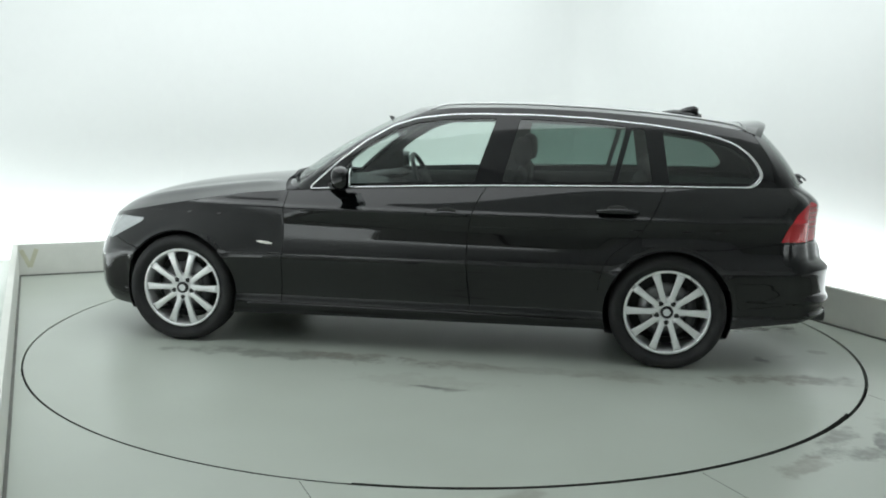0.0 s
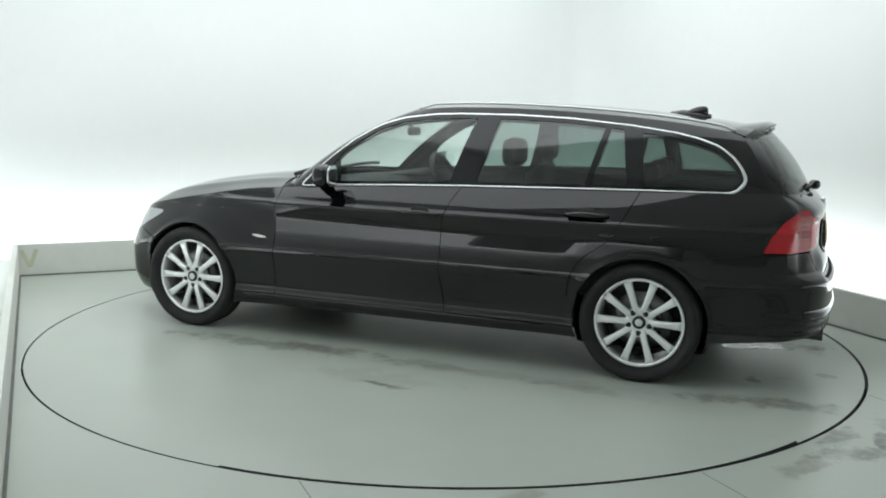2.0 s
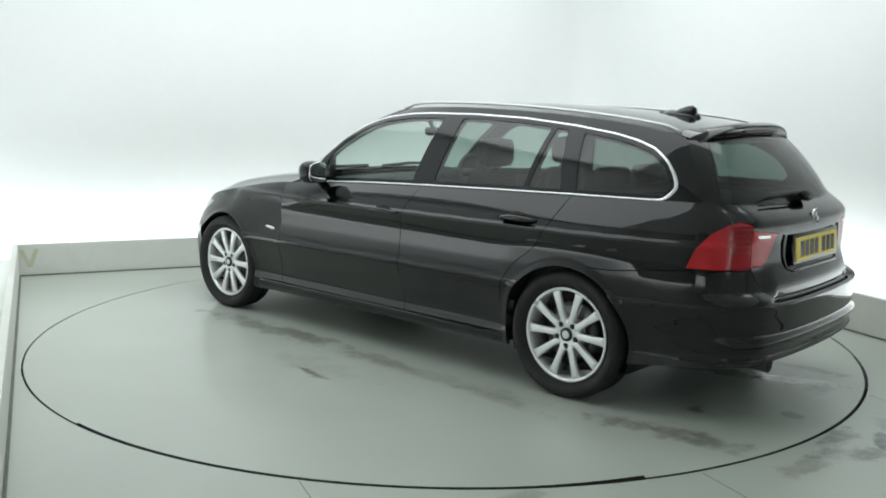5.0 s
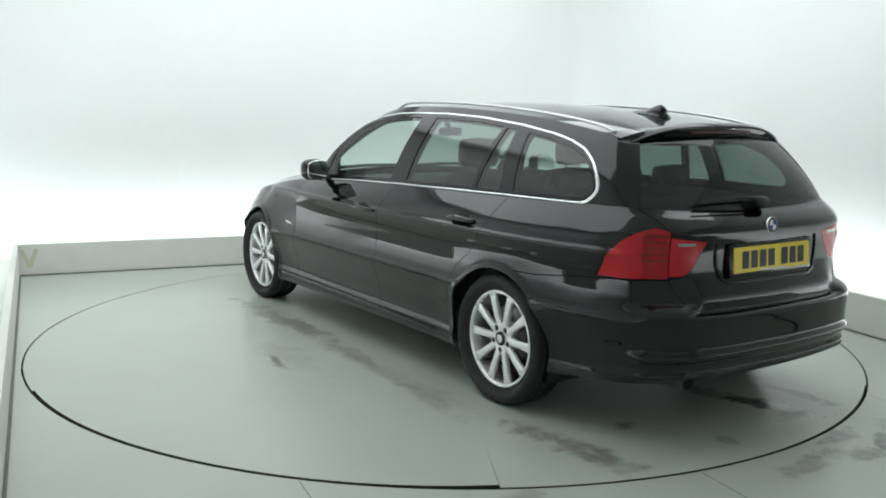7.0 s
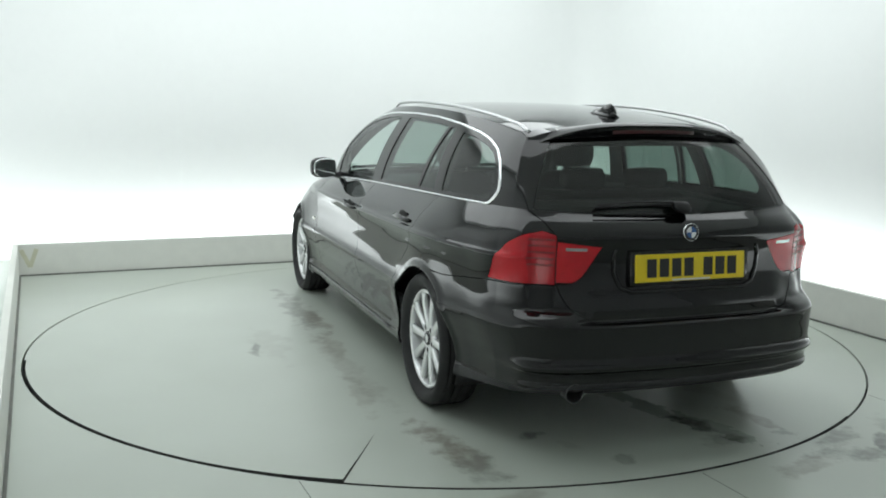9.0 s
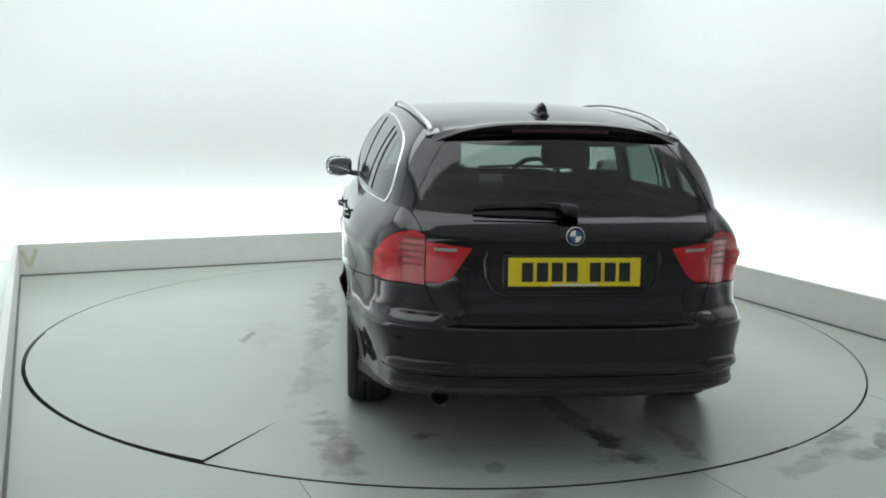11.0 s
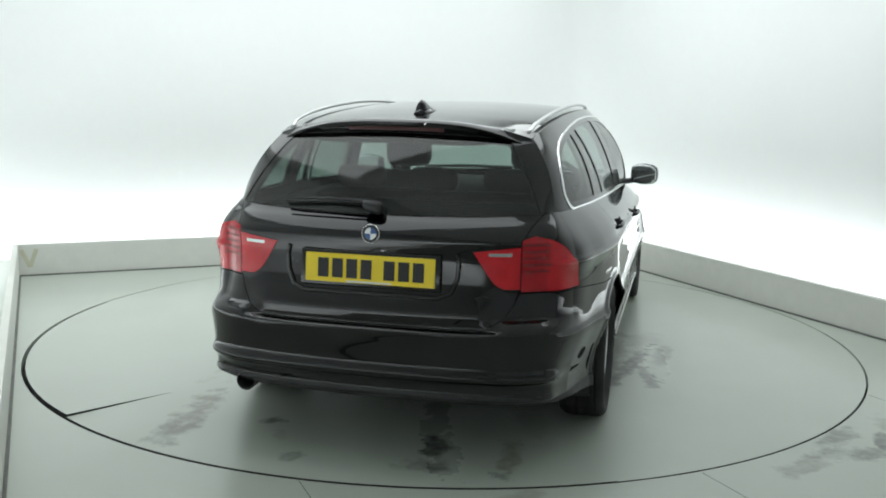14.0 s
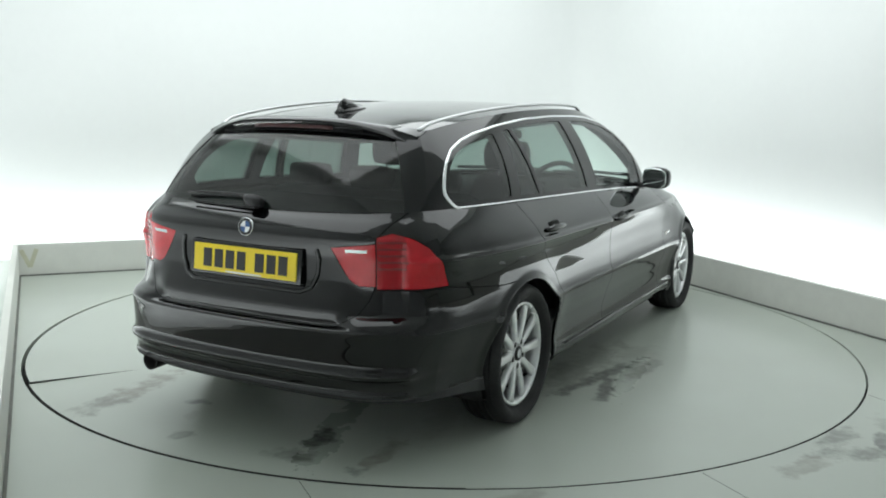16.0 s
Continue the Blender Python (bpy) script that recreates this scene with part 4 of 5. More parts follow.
# aerial fin
fin = []
for k in range(9):
    u = k / 8
    h = 0.062 * math.sin(min(1, u * 1.05) * math.pi / 2) ** 1.3 if u < 0.95 else 0.05
    fin.append(((-1.40 - 0.17 * u, 0, 1.352 - 0.016 * u + h / 2), (0, 0.020 + 0.008 * math.sin(u * math.pi), 0), (0, 0, h / 2 + 0.008)))
aerial = part("aerial", blob(fin, 16, 1.6), M_PAINT, car, "black shark fin aerial on the roof")
part("aerial_foot", blob([((-1.36, 0, 1.362), (0, 0.012, 0), (0, 0, 0.010)), ((-1.43, 0, 1.362), (0, 0.036, 0), (0, 0, 0.022)), ((-1.52, 0, 1.352), (0, 0.042, 0), (0, 0, 0.028)), ((-1.59, 0, 1.342), (0, 0.024, 0), (0, 0, 0.018))], 16, 1.25), M_PAINT, aerial)

# door mirrors
for sgn in (1, -1):
    shell = []
    for u, w, h, dx in ((0.0, 0.03, 0.03, 0), (0.05, 0.06, 0.048, 0), (0.22, 0.082, 0.060, 0), (0.5, 0.09, 0.066, 0.004), (0.8, 0.082, 0.06, 0.012), (0.95, 0.06, 0.045, 0.02), (1.0, 0.03, 0.022, 0.024)):
        yy = 0.822 + 0.166 * u
        shell.append(((0.405 - 0.02 * (u - 0.5), sgn * yy, 0.980), (w * 0.62, 0, 0), (0, 0, h)))
    mir = part("door_mirror", blob(shell, 24, 2.6), M_PAINT, car, "black door mirror shell")
    glassy = []
    for u, h in ((0.03, 0.034), (0.10, 0.052), (0.4, 0.0605), (0.75, 0.056), (0.94, 0.042), (0.99, 0.022)):
        glassy.append(((0.350 - 0.022 * (u - 0.5), sgn * (0.828 + 0.151 * u), 0.980), (0.004, 0, 0), (0, 0, h)))
    part("mirror_glass", blob(glassy, 20, 2.6), M_MIRROR, mir, "mirror glass")
    part("mirror_arm", blob([((0.47, sgn * 0.755, 0.925), (0.06, 0, 0), (0, 0, 0.020)), ((0.46, sgn * 0.80, 0.928), (0.045, 0, 0), (0, 0, 0.018)), ((0.425, sgn * 0.86, 0.945), (0.035, 0, 0), (0, 0, 0.02))], 16, 2.4), M_BLACK, mir)
    part("mirror_sail", blob([((0.60, sgn * 0.765, 0.915), (0.004, 0, 0), (0, 0, 0.006)), ((0.52, sgn * 0.755, 0.945), (0.004, 0.010 * sgn, 0), (0, 0, 0.035)), ((0.43, sgn * 0.742, 0.99), (0.004, 0.012 * sgn, 0), (0, 0, 0.068)), ((0.39, sgn * 0.738, 1.0), (0.004, 0.010 * sgn, 0), (0, 0, 0.075))], 12, 3), M_BLACK, mir)

# door handles, each over a dark disc that paints the shade of its dish
for door, hx, hz in (("front_door", -0.175, 0.805), ("rear_door", -1.09, 0.848)):
    bar, dish = [], []
    for k in range(13):
        u = k / 12
        xx = hx + 0.115 - 0.23 * u
        p, n = near_low(xx, hz)
        p = Vector((xx, near_low(hx, hz)[0].y + (near_low(hx - 0.1, hz)[0].y - near_low(hx + 0.1, hz)[0].y) * (u - 0.5), hz - 0.006 * (2 * u - 1) ** 2))
        bar.append(p + Vector((0, 0.004 + 0.019 * math.sin(u * math.pi) ** 0.5, 0)))
    for mir in (False, True):
        owner = skin[door, mir]
        me = ribbon(bar, [(0, 1, 0.15)] * 13, [0.016 + 0.013 * math.sin(k / 12 * math.pi) for k in range(13)], 0.010, seg=12)
        hnd = part("door_handle", mirrored(me) if mir else me, M_PAINT, owner, "black door pull handle")
        p = near_low(hx, hz)[0]
        dsh = blob([((hx + dx, p.y - back, hz + 0.005), (0.001, thin, 0), (0, 0, tall)) for dx, back, thin, tall in ((0.056, 0.004, 0.003, 0.006), (0.042, 0.001, 0.005, 0.020), (0.0, 0.0, 0.006, 0.028), (-0.042, 0.001, 0.005, 0.020), (-0.056, 0.004, 0.003, 0.006))], 18, 2)
        part("handle_shade", mirrored(dsh) if mir else dsh, M_PIT, owner, "dark disc painting the shade of the dish behind the handle")

# side repeaters on the wings
p, n = near_low(0.855, 0.60)
for mir in (False, True):
    me = blob([((0.905, p.y + 0.001, 0.606), (0, 0.003, 0), (0, 0, 0.004)), ((0.88, p.y + 0.002, 0.603), (0, 0.004, 0), (0, 0, 0.008)), ((0.84, p.y + 0.002, 0.599), (0, 0.004, 0), (0, 0, 0.008)), ((0.815, p.y + 0.001, 0.596), (0, 0.003, 0), (0, 0, 0.004))], 14, 2.4)
    part("side_repeater", mirrored(me) if mir else me, M_AMBER, skin["front_wing", mir], "pale side indicator lens")

# dull highlight strip along the sill
strip_pts, strip_n = [], []
for k in range(40):
    xx = 0.97 - 1.85 * k / 39
    p, n = near_low(xx, 0.245)
    strip_pts.append(p)
    strip_n.append(n)
ys = np.convolve([p.y for p in strip_pts], np.ones(5) / 5, "same")
for k in range(2, 38):
    strip_pts[k].y = ys[k]
for mir in (False, True):
    me = ribbon(strip_pts, strip_n, [0.024 * min(1, (39 - k) / 18 + 0.1) for k in range(40)], 0.010, rise=0.003)
    part("sill_ridge", mirrored(me) if mir else me, M_PAINT, skin["sill", mir], "raised ridge along the sill")

# number plate in its recess, with plain bars for the characters
PLATE_X = -2.222
frame_pts = [(-0.335, 0.835), (-0.345, 0.80), (-0.34, 0.74), (-0.315, 0.685), (-0.27, 0.667), (0.27, 0.667), (0.315, 0.685), (0.34, 0.74), (0.345, 0.80), (0.335, 0.835)]
fp = []
for (y0, z0), (y1, z1) in zip(frame_pts, frame_pts[1:]):
    for k in range(8):
        u = k / 8
        fp.append((y0 + (y1 - y0) * u, z0 + (z1 - z0) * u))
fp.append(frame_pts[-1])
pts = [near_rear(a, b)[0] + Vector((-0.002, 0, 0)) for a, b in fp]
xs = np.convolve(np.pad([p.x for p in pts], 4, "edge"), np.ones(9) / 9, "valid")
for p, xx in zip(pts, xs):
    p.x = xx
part("plate_surround", ribbon(pts, [(-1, 0, 0.1)] * len(pts), 0.018, 0.006), M_PAINT, tailgate, "moulded edge of the number plate recess")
PLATE_M = pose(-2.232, 0, 0.760, 0, 4.5, 0)
bm = bmesh.new()
box(bm, -0.004, -0.26, -0.0555, 0.004, 0.26, 0.0555, bevel=0.003)
plate = part("number_plate", bm, M_YELLOW, car, "yellow rear number plate with black characters", False)
plate.matrix_basis = PLATE_M
cy = 0.208
for k in range(7):
    bm = boxed(-0.0055, cy - 0.044, -0.037, -0.0045, cy, 0.037)
    part("character_bar", bm, M_INK, plate, "", False)
    cy -= 0.058 if k != 3 else 0.092
bm = boxed(-0.0055, -0.09, -0.0525, -0.0045, 0.09, -0.0465)
part("dealer_strip", bm, M_WHITE, plate, "thin pale strip of small print", False)
bm = boxed(-2.245, -0.28, 0.690, -2.222, 0.28, 0.828, bevel=0.004)
bmesh.ops.rotate(bm, verts=bm.verts, cent=(-2.23, 0, 0.76), matrix=Matrix.Rotation(radians(4.5), 3, "Y"))
back = part("plate_panel", bm, M_GLOSSBLACK, tailgate, "gloss black panel behind the plate")
back.location.x = 0.014
# dished badge: chrome rim, black ring, four quarters
bp, bn = near_rear(0, 0.897)
badge_m = Matrix.Translation(bp + Vector((-0.001, 0, 0))) @ Vector((-1, 0, 0.12)).to_track_quat("Y", "Z").to_matrix().to_4x4()
badge = placed("badge", mesh_of("badge", lathe([(0.0001, 0.004), (0.033, 0.004), (0.0345, 0.005), (0.036, 0.004), (0.036, -0.006)], 40), M_CHROME), car, badge_m, "round badge in blue, white and black with chrome rim")
placed("badge_ring", mesh_of("badge_ring", lathe([(0.0235, 0.0052), (0.0335, 0.0052)], 40), M_INK), badge)
for k in range(4):
    v = [(0, 0.0056, 0)] + [(0.0232 * math.cos((k + j / 8) * math.pi / 2), 0.0056, 0.0232 * math.sin((k + j / 8) * math.pi / 2)) for j in range(9)]
    placed("badge_quarter", mesh_of("badge_quarter", (v, [], [(0, j, j + 1) for j in range(1, 9)]), M_BLUE if k % 2 else M_WHITE), badge)

# rear wiper, parked along the foot of the window
def rear_glass_x(yy, zz):
    d = (cab.pos[:, 1] - abs(yy)) ** 2 + (cab.pos[:, 2] - zz) ** 2 + 9 * (cab.pos[:, 0] > -1.6)
    return cab.pos[int(np.argmin(d)), 0]


wp = [(0.0, 1.000), (0.03, 1.010), (0.12, 1.016), (0.22, 1.015), (0.32, 1.010), (0.385, 1.004)]
arm = [Vector((rear_glass_x(a, b) - 0.035, a, b)) for a, b in wp]
wiper = part("rear_wiper", ribbon(arm, [(-1, 0, 0.5)] * 6, [0.022, 0.015, 0.010, 0.008, 0.006, 0.005], [0.011, 0.010, 0.008, 0.007, 0.006, 0.005], seg=10), M_BLACK, car, "black rear wiper arm with blade")
part("wiper_blade", ribbon([Vector((rear_glass_x(a, b - 0.012) - 0.012, a, b - 0.014)) for a, b in wp[1:]], [(-1, 0, 0.5)] * 5, 0.008, 0.008), M_TYRE, wiper)
part("wiper_cap", blob([((-2.155, -0.028, 0.985), (0.018, 0, 0), (0, 0, 0.016)), ((-2.16, -0.01, 0.990), (0.03, 0, 0), (0, 0, 0.026)), ((-2.16, 0.03, 0.997), (0.026, 0, 0), (0, 0, 0.022)), ((-2.16, 0.05, 1.003), (0.016, 0, 0), (0, 0, 0.014))], 16, 2.6), M_BLACK, wiper)

# exhaust
ex = part("exhaust_tip", lathe([(0.034, 0.16), (0.039, 0.005), (0.040, 0.0), (0.037, -0.002), (0.035, 0.004), (0.031, 0.12), (0.0001, 0.12)], 32), M_SOOT, car, "sooty steel exhaust tip")
ex.matrix_basis = Matrix.Translation((-2.25, 0.515, 0.278)) @ pose(0, 0, 0, 0, 0, -90)
# wheel wells and underbody
for wx in (WHEEL_X, -WHEEL_X):
    for sgn in (1, -1):
        prof = [(ARCH_R + 0.003, 0.805), (ARCH_R + 0.010, 0.78), (ARCH_R + 0.014, 0.55), (0.0001, 0.55)]
        v, e, f = lathe(prof, 48)
        v = [(a + wx, b * sgn, max(c0 + HUB_Z, 0.17)) for a, b, c0 in v]
        part("wheel_well", (v, e, f), M_BLACK, car, "black plastic wheel arch liner")
bm = boxed(-1.9, -0.54, 0.24, 1.9, 0.54, 0.30, bevel=0.02)
box(bm, -1.0, -0.80, 0.19, 0.98, 0.80, 0.27, bevel=0.02)
part("underbody", bm, M_BLACK, car, "dark underbody tray")

# ---- wheels ----
RIM = 0.232
tread = [(0.3085, 0.070), (0.310, 0.066), (0.305, 0.063), (0.305, 0.058), (0.311, 0.055), (0.311, 0.024), (0.304, 0.022), (0.304, 0.015), (0.311, 0.013)]
tyre_v, tyre_e, tyre_f = lathe([(RIM - 0.012, 0.055), (RIM + 0.004, 0.064), (RIM + 0.02, 0.088), (0.270, 0.101), (0.288, 0.100), (0.301, 0.089)] + tread + [(r, -w) for r, w in reversed(tread)]
                               + [(0.301, -0.089), (0.288, -0.1), (0.262, -0.101), (RIM, -0.09), (RIM - 0.012, -0.08)], 96)
TYRE = mesh_of("tyre", ([(a, b, max(c0, -HUB_Z)) for a, b, c0 in tyre_v], tyre_e, tyre_f), M_TYRE)
BARREL = mesh_of("rim", lathe([(RIM - 0.012, 0.052), (RIM - 0.004, 0.064), (RIM, 0.068), (RIM - 0.004, 0.072), (RIM - 0.013, 0.071), (RIM - 0.018, 0.062), (RIM - 0.022, 0.03), (RIM - 0.03, -0.08), (RIM - 0.012, -0.085)], 96), M_ALLOY)


def spoke():
    st = []
    for u, w, dep, out in ((0.0, 0.020, 0.016, 0.058), (0.12, 0.0170, 0.016, 0.060), (0.35, 0.0162, 0.015, 0.064), (0.65, 0.018, 0.014, 0.067), (0.88, 0.0205, 0.012, 0.067), (1.0, 0.024, 0.010, 0.066)):
        r = 0.048 + (RIM - 0.016 - 0.048) * u
        st.append(((0, out - dep, r), (w, 0, 0), (0, dep, 0)))
    return blob(st, 16, 4.0)


SPOKE = mesh_of("spoke", spoke(), M_ALLOY)
HUB = mesh_of("hub", lathe([(0.078, -0.02), (0.078, 0.040), (0.075, 0.050), (0.066, 0.057), (0.036, 0.059), (0.034, 0.056), (0.0001, 0.055)], 48), M_ALLOY)
CAP = mesh_of("centre_cap", lathe([(0.033, 0.052), (0.033, 0.062), (0.030, 0.065), (0.0001, 0.066)], 32), M_INK)
CAPM = mesh_of("cap_centre", lathe([(0.020, 0.0655), (0.018, 0.067), (0.0001, 0.0675)], 32), M_WHITE)
HOLE = mesh_of("bolt_hole", lathe([(0.0185, 0.0560), (0.0180, 0.0605), (0.0155, 0.0605), (0.0145, 0.045)], 20), M_ALLOY)
BOLT = mesh_of("wheel_bolt", lathe([(0.0145, 0.0585), (0.009, 0.0590), (0.0085, 0.0605), (0.0001, 0.0605)], 12), M_INK)
DISC = mesh_of("brake_disc", lathe([(0.06, -0.005), (0.062, 0.002), (0.15, 0.002), (0.152, -0.01), (0.15, -0.022), (0.06, -0.022)], 64), M_STEEL)
BACKING = mesh_of("backing_plate", lathe([(0.0001, -0.055), (RIM - 0.035, -0.055)], 48), M_PIT)
CALIPER = mesh_of("brake_caliper", blob([((-0.10, 0.0, 0.09), (0.02, 0, -0.02), (0, 0.03, 0)), ((-0.125, 0.0, 0.05), (0.028, 0, -0.01), (0, 0.036, 0)), ((-0.135, 0.0, 0.0), (0.03, 0, 0), (0, 0.036, 0)), ((-0.125, 0.0, -0.05), (0.028, 0, 0.01), (0, 0.036, 0)), ((-0.10, 0.0, -0.09), (0.02, 0, 0.02), (0, 0.03, 0))], 12, 3), M_BLACK)
for wx in (WHEEL_X, -WHEEL_X):
    for sgn in (1, -1):
        turn = pose(wx, sgn * 0.760, HUB_Z, 0, 0, 0 if sgn > 0 else 180)
        wheel = placed("wheel", BARREL, car, turn, "silver ten-spoke alloy wheel with black tyre")
        placed("tyre", TYRE, wheel, label="black road tyre")
        placed("hub", HUB, wheel)
        placed("centre_cap", CAP, wheel)
        placed("cap_centre", CAPM, wheel)
        placed("brake_disc", DISC, wheel, label="grey steel brake disc")
        placed("backing_plate", BACKING, wheel, label="dark plate behind the brake")
        placed("brake_caliper", CALIPER, wheel, label="black brake caliper")
        for k in range(10):
            placed("spoke", SPOKE, wheel, pose(0, 0, 0, 0, 18 + 36 * k, 0))
        for k in range(5):
            a = radians(90 + 36 + 72 * k)
            m = Matrix.Translation((0.056 * math.cos(a), 0, 0.056 * math.sin(a)))
            placed("bolt_hole", HOLE, wheel, m)
            placed("wheel_bolt", BOLT, wheel, m)

# ---- inside the cabin ----
def seat_blob(cx, cyy, width, back_x, seat_z, top_z, lean):
    cushion = blob([((cx + 0.27, cyy, seat_z - 0.06), (0, width * 0.42, 0), (0, 0, 0.05)), ((cx + 0.24, cyy, seat_z), (0, width * 0.48, 0), (0, 0, 0.08)), ((cx, cyy, seat_z), (0, width * 0.5, 0), (0, 0, 0.085)), ((cx - 0.25, cyy, seat_z - 0.02), (0, width * 0.48, 0), (0, 0, 0.08))], 20, 3.5)
    st = []
    for u, w, d in ((0, 0.46, 0.06), (0.1, 0.49, 0.075), (0.5, 0.5, 0.075), (0.8, 0.45, 0.065), (0.95, 0.38, 0.05), (1.0, 0.30, 0.03)):
        zz = seat_z + (top_z - seat_z) * u
        st.append(((back_x - lean * u, cyy, zz), (0, width * w, 0), (d, 0, 0)))
    return cushion, blob(st, 20, 3.2)


def headrest(x0, y0, z0, w, h):
    return blob([((x0, y0 - w, z0), (0.025, 0, 0), (0, 0, h * 0.55)), ((x0, y0 - w * 0.85, z0), (0.045, 0, 0), (0, 0, h * 0.9)), ((x0, y0, z0), (0.052, 0, 0), (0, 0, h)), ((x0, y0 + w * 0.85, z0), (0.045, 0, 0), (0, 0, h * 0.9)), ((x0, y0 + w, z0), (0.025, 0, 0), (0, 0, h * 0.55))], 18, 2.8)


for sgn in (1, -1):
    cu, bk = seat_blob(-0.15, sgn * 0.355, 0.50, -0.40, 0.50, 1.02, 0.13)
    seat = part("front_seat", cu, M_SEAT, car, "black leather front seat")
    part("seat_back", bk, M_SEAT, seat)
    hr = part("headrest", headrest(-0.545, sgn * 0.355, 1.125, 0.125, 0.085), M_SEAT, seat)
    for dy in (-0.05, 0.05):
        part("headrest_post", ribbon([(-0.53, sgn * 0.355 + dy, 0.98), (-0.54, sgn * 0.355 + dy, 1.1)], [(1, 0, 0)] * 2, 0.012, 0.006), M_STEEL, seat, "steel headrest post")
bench = part("rear_bench", blob([((-0.78, 0, 0.50), (0, 0.62, 0), (0, 0, 0.07)), ((-0.85, 0, 0.53), (0, 0.66, 0), (0, 0, 0.09)), ((-1.2, 0, 0.52), (0, 0.66, 0), (0, 0, 0.09))], 24, 4), M_SEAT, car, "black leather rear bench")
part("seat_back", blob([((-1.18, 0, 0.55), (0, 0.64, 0), (0.07, 0, 0)), ((-1.24, 0, 0.8), (0, 0.65, 0), (0.075, 0, 0)), ((-1.29, 0, 0.95), (0, 0.60, 0), (0.06, 0, 0)), ((-1.30, 0, 0.985), (0, 0.52, 0), (0.03, 0, 0))], 24, 4), M_SEAT, bench)
for yy in (-0.36, 0.0, 0.36):
    part("headrest", headrest(-1.31, yy, 1.04, 0.115, 0.055), M_SEAT, bench)
part("load_cover", boxed(-2.0, -0.60, 0.925, -1.32, 0.60, 0.94, bevel=0.004), M_TRIM, car, "dark grey luggage cover")
part("dashboard", blob([((0.30, 0, 0.70), (0, 0.66, 0), (0, 0, 0.16)), ((0.38, 0, 0.78), (0, 0.68, 0), (0, 0, 0.13)), ((0.60, 0, 0.82), (0, 0.68, 0), (0, 0, 0.10)), ((0.86, 0, 0.80), (0, 0.58, 0), (0, 0, 0.10))], 24, 4), M_TRIM, car, "dark grey dashboard")
part("instrument_hood", blob([((0.29, -0.36, 0.92), (0, 0.17, 0), (0, 0, 0.015)), ((0.34, -0.36, 0.925), (0, 0.19, 0), (0, 0, 0.03)), ((0.52, -0.36, 0.90), (0, 0.17, 0), (0, 0, 0.03))], 20, 2.4), M_TRIM, car, "hooded instrument binnacle")
N = 40
vv, ff = [], []
for i in range(N):
    a = 2 * math.pi * i / N
    for k in range(8):
        b = 2 * math.pi * k / 8
        r = 0.175 + 0.016 * math.cos(b)
        vv.append((0.016 * math.sin(b), r * math.cos(a), r * math.sin(a)))
for i in range(N):
    for k in range(8):
        ff.append((i * 8 + k, ((i + 1) % N) * 8 + k, ((i + 1) % N) * 8 + (k + 1) % 8, i * 8 + (k + 1) % 8))
sw = part("steering_wheel", (vv, [], ff), M_SEAT, car, "black steering wheel")
sw.matrix_basis = pose(0.17, -0.36, 0.89, 0, 24, 0)
part("steering_hub", blob([((-0.03, 0, 0), (0, 0.07, 0), (0, 0, 0.06)), ((0.0, 0, 0), (0, 0.085, 0), (0, 0, 0.07)), ((0.03, 0, 0), (0, 0.06, 0), (0, 0, 0.05))], 20, 2.4), M_TRIM, sw)
for a in (0, 180, 270):
    t = radians(a)
    part("steering_spoke", ribbon([(0, 0.06 * math.cos(t), 0.06 * math.sin(t)), (0, 0.17 * math.cos(t), 0.17 * math.sin(t))], [(1, 0, 0)] * 2, 0.035, 0.008), M_TRIM, sw)
part("interior_mirror", blob([((0.25, -0.085, 1.215), (0.010, 0, 0), (0, 0, 0.018)), ((0.245, -0.07, 1.215), (0.014, 0, 0), (0, 0, 0.027)), ((0.245, 0.07, 1.215), (0.014, 0, 0), (0, 0, 0.027)), ((0.25, 0.085, 1.215), (0.010, 0, 0), (0, 0, 0.018))], 16, 2.6), M_BLACK, car, "black interior mirror")
part("mirror_stalk", ribbon([(0.255, 0, 1.225), (0.29, 0, 1.27), (0.32, 0, 1.31)], [(1, 0, 0)] * 3, 0.03, 0.015), M_BLACK, car, "stalk of the interior mirror")
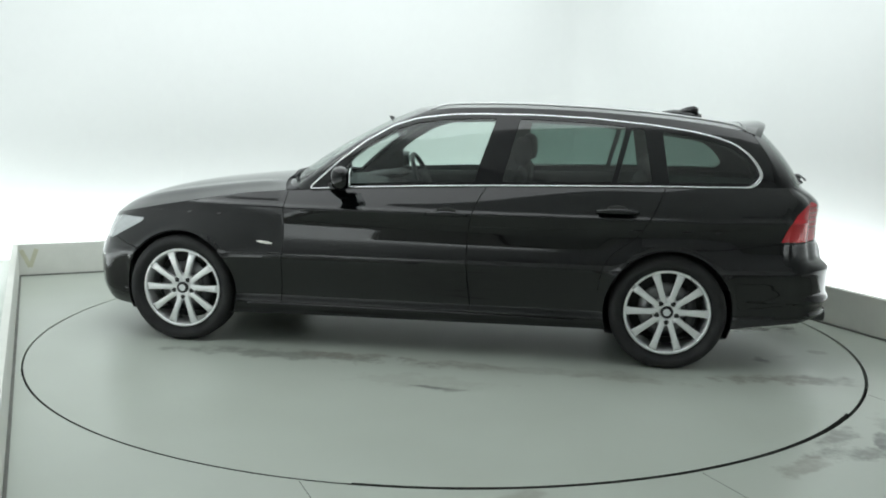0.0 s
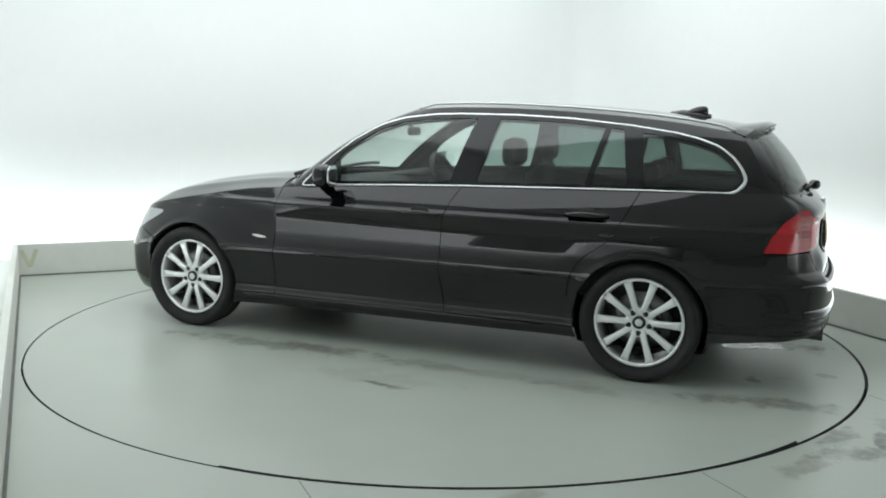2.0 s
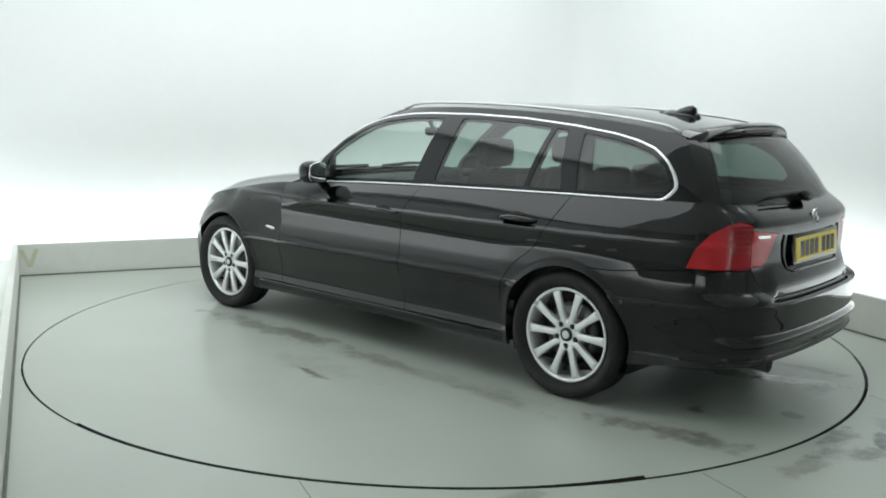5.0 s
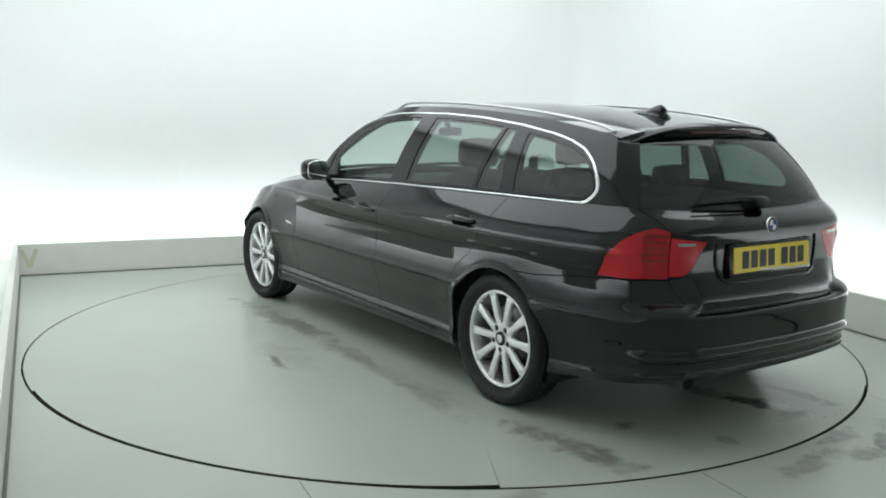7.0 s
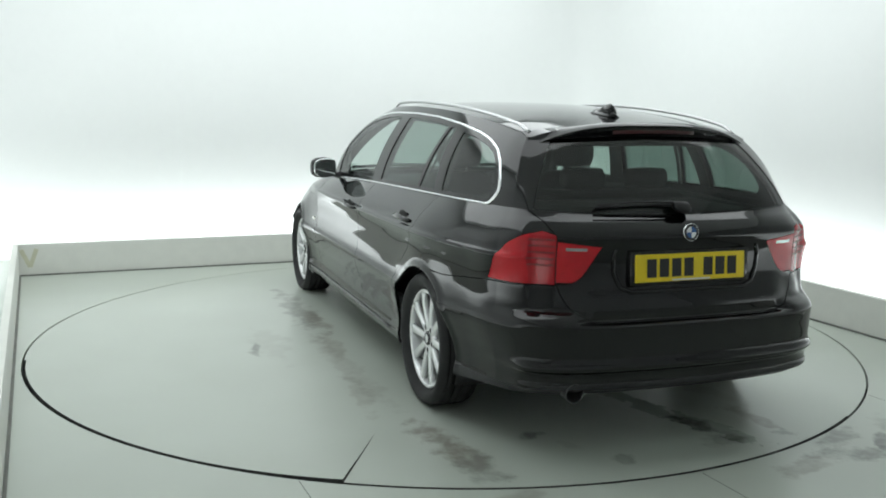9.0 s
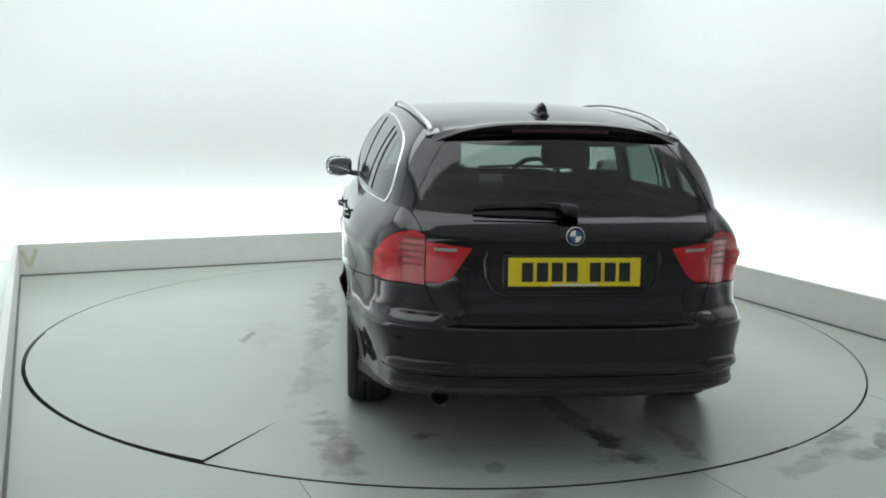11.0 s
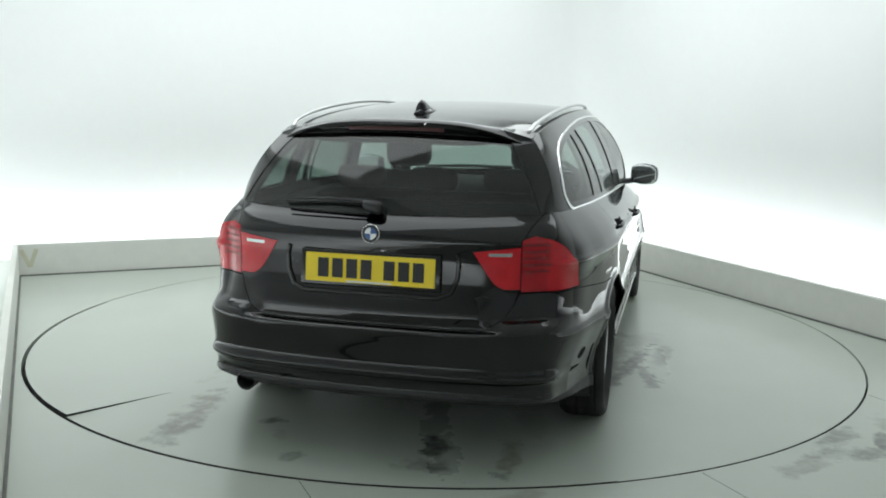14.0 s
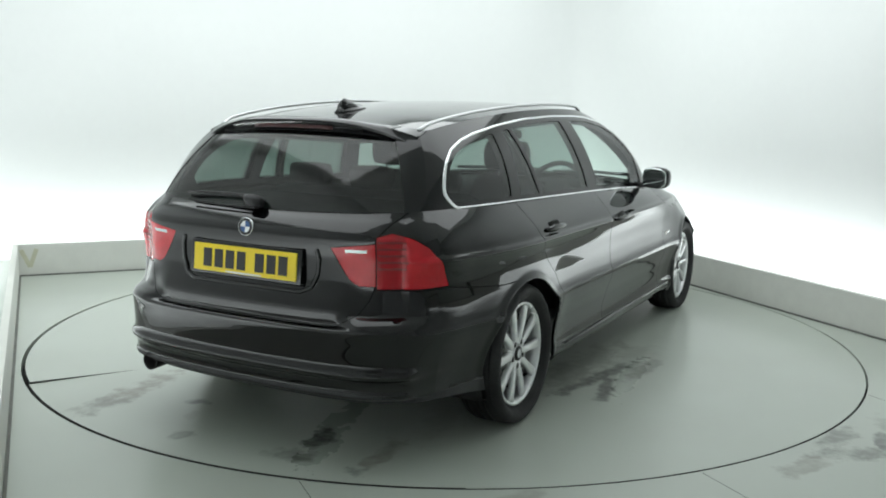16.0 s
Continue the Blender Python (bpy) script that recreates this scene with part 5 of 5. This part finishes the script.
for sgn in (1, -1):
    part("door_trim", blob([((0.62, sgn * 0.70, 0.62), (0, 0.02, 0), (0, 0, 0.24)), ((0.5, sgn * 0.73, 0.64), (0, 0.035, 0), (0, 0, 0.27)), ((-0.5, sgn * 0.74, 0.66), (0, 0.035, 0), (0, 0, 0.28)), ((-1.25, sgn * 0.72, 0.68), (0, 0.035, 0), (0, 0, 0.27)), ((-1.95, sgn * 0.60, 0.68), (0, 0.035, 0), (0, 0, 0.27))], 16, 5), M_TRIM, car, "dark grey inner side trim")
# cowl and front wipers
cw = [(0.885, 0), (0.875, 0.25), (0.825, 0.5), (0.76, 0.67), (0.70, 0.745)]
for sgn in (1, -1):
    part("scuttle", ribbon([(a + 0.0, sgn * b, 0.914 - 0.02 * (b / 0.75) ** 2) for a, b in cw], [(0.3, 0, 1)] * 5, 0.10, 0.012), M_BLACK, car, "black plastic scuttle under the windscreen")
for y0, y1 in ((0.62, 0.02), (-0.08, -0.62)):
    part("windscreen_wiper", ribbon([(0.82 - 0.10 * abs(y0), y0, 0.955), (0.85 - 0.08 * abs((y0 + y1) / 2), (y0 + y1) / 2, 0.965), (0.86 - 0.10 * abs(y1), y1, 0.96)], [(0.6, 0, 1)] * 3, 0.02, 0.012), M_BLACK, car, "black windscreen wiper")
# nose: two grille openings and lower intake
for sgn in (1, -1):
    part("grille", blob([((2.03, sgn * 0.05, 0.60), (0, 0.02, 0), (0, 0, 0.045)), ((2.085, sgn * 0.12, 0.60), (0, 0.08, 0), (0, 0, 0.06)), ((2.09, sgn * 0.14, 0.60), (0, 0.07, 0), (0, 0, 0.05))], 20, 3), M_CHROME, car, "chrome radiator grille")


# ---- what moves ----
OFFSET = (0.087, -0.246, 0.0)


def heading(t):
    return 171.57 - 6.412 * t - 0.05108 * t ** 2 + 0.00142 * t ** 3


def motions():
    rows, spin = [], []
    for i in range(33):
        t = i * 0.5
        h = heading(t)
        turn = Matrix.Rotation(radians(h), 4, "Z")
        rows.append((t, turn @ Matrix.Translation(OFFSET)))
        spin.append((t, turn))
    walk(car, rows)
    walk(turntable, spin)


motions()
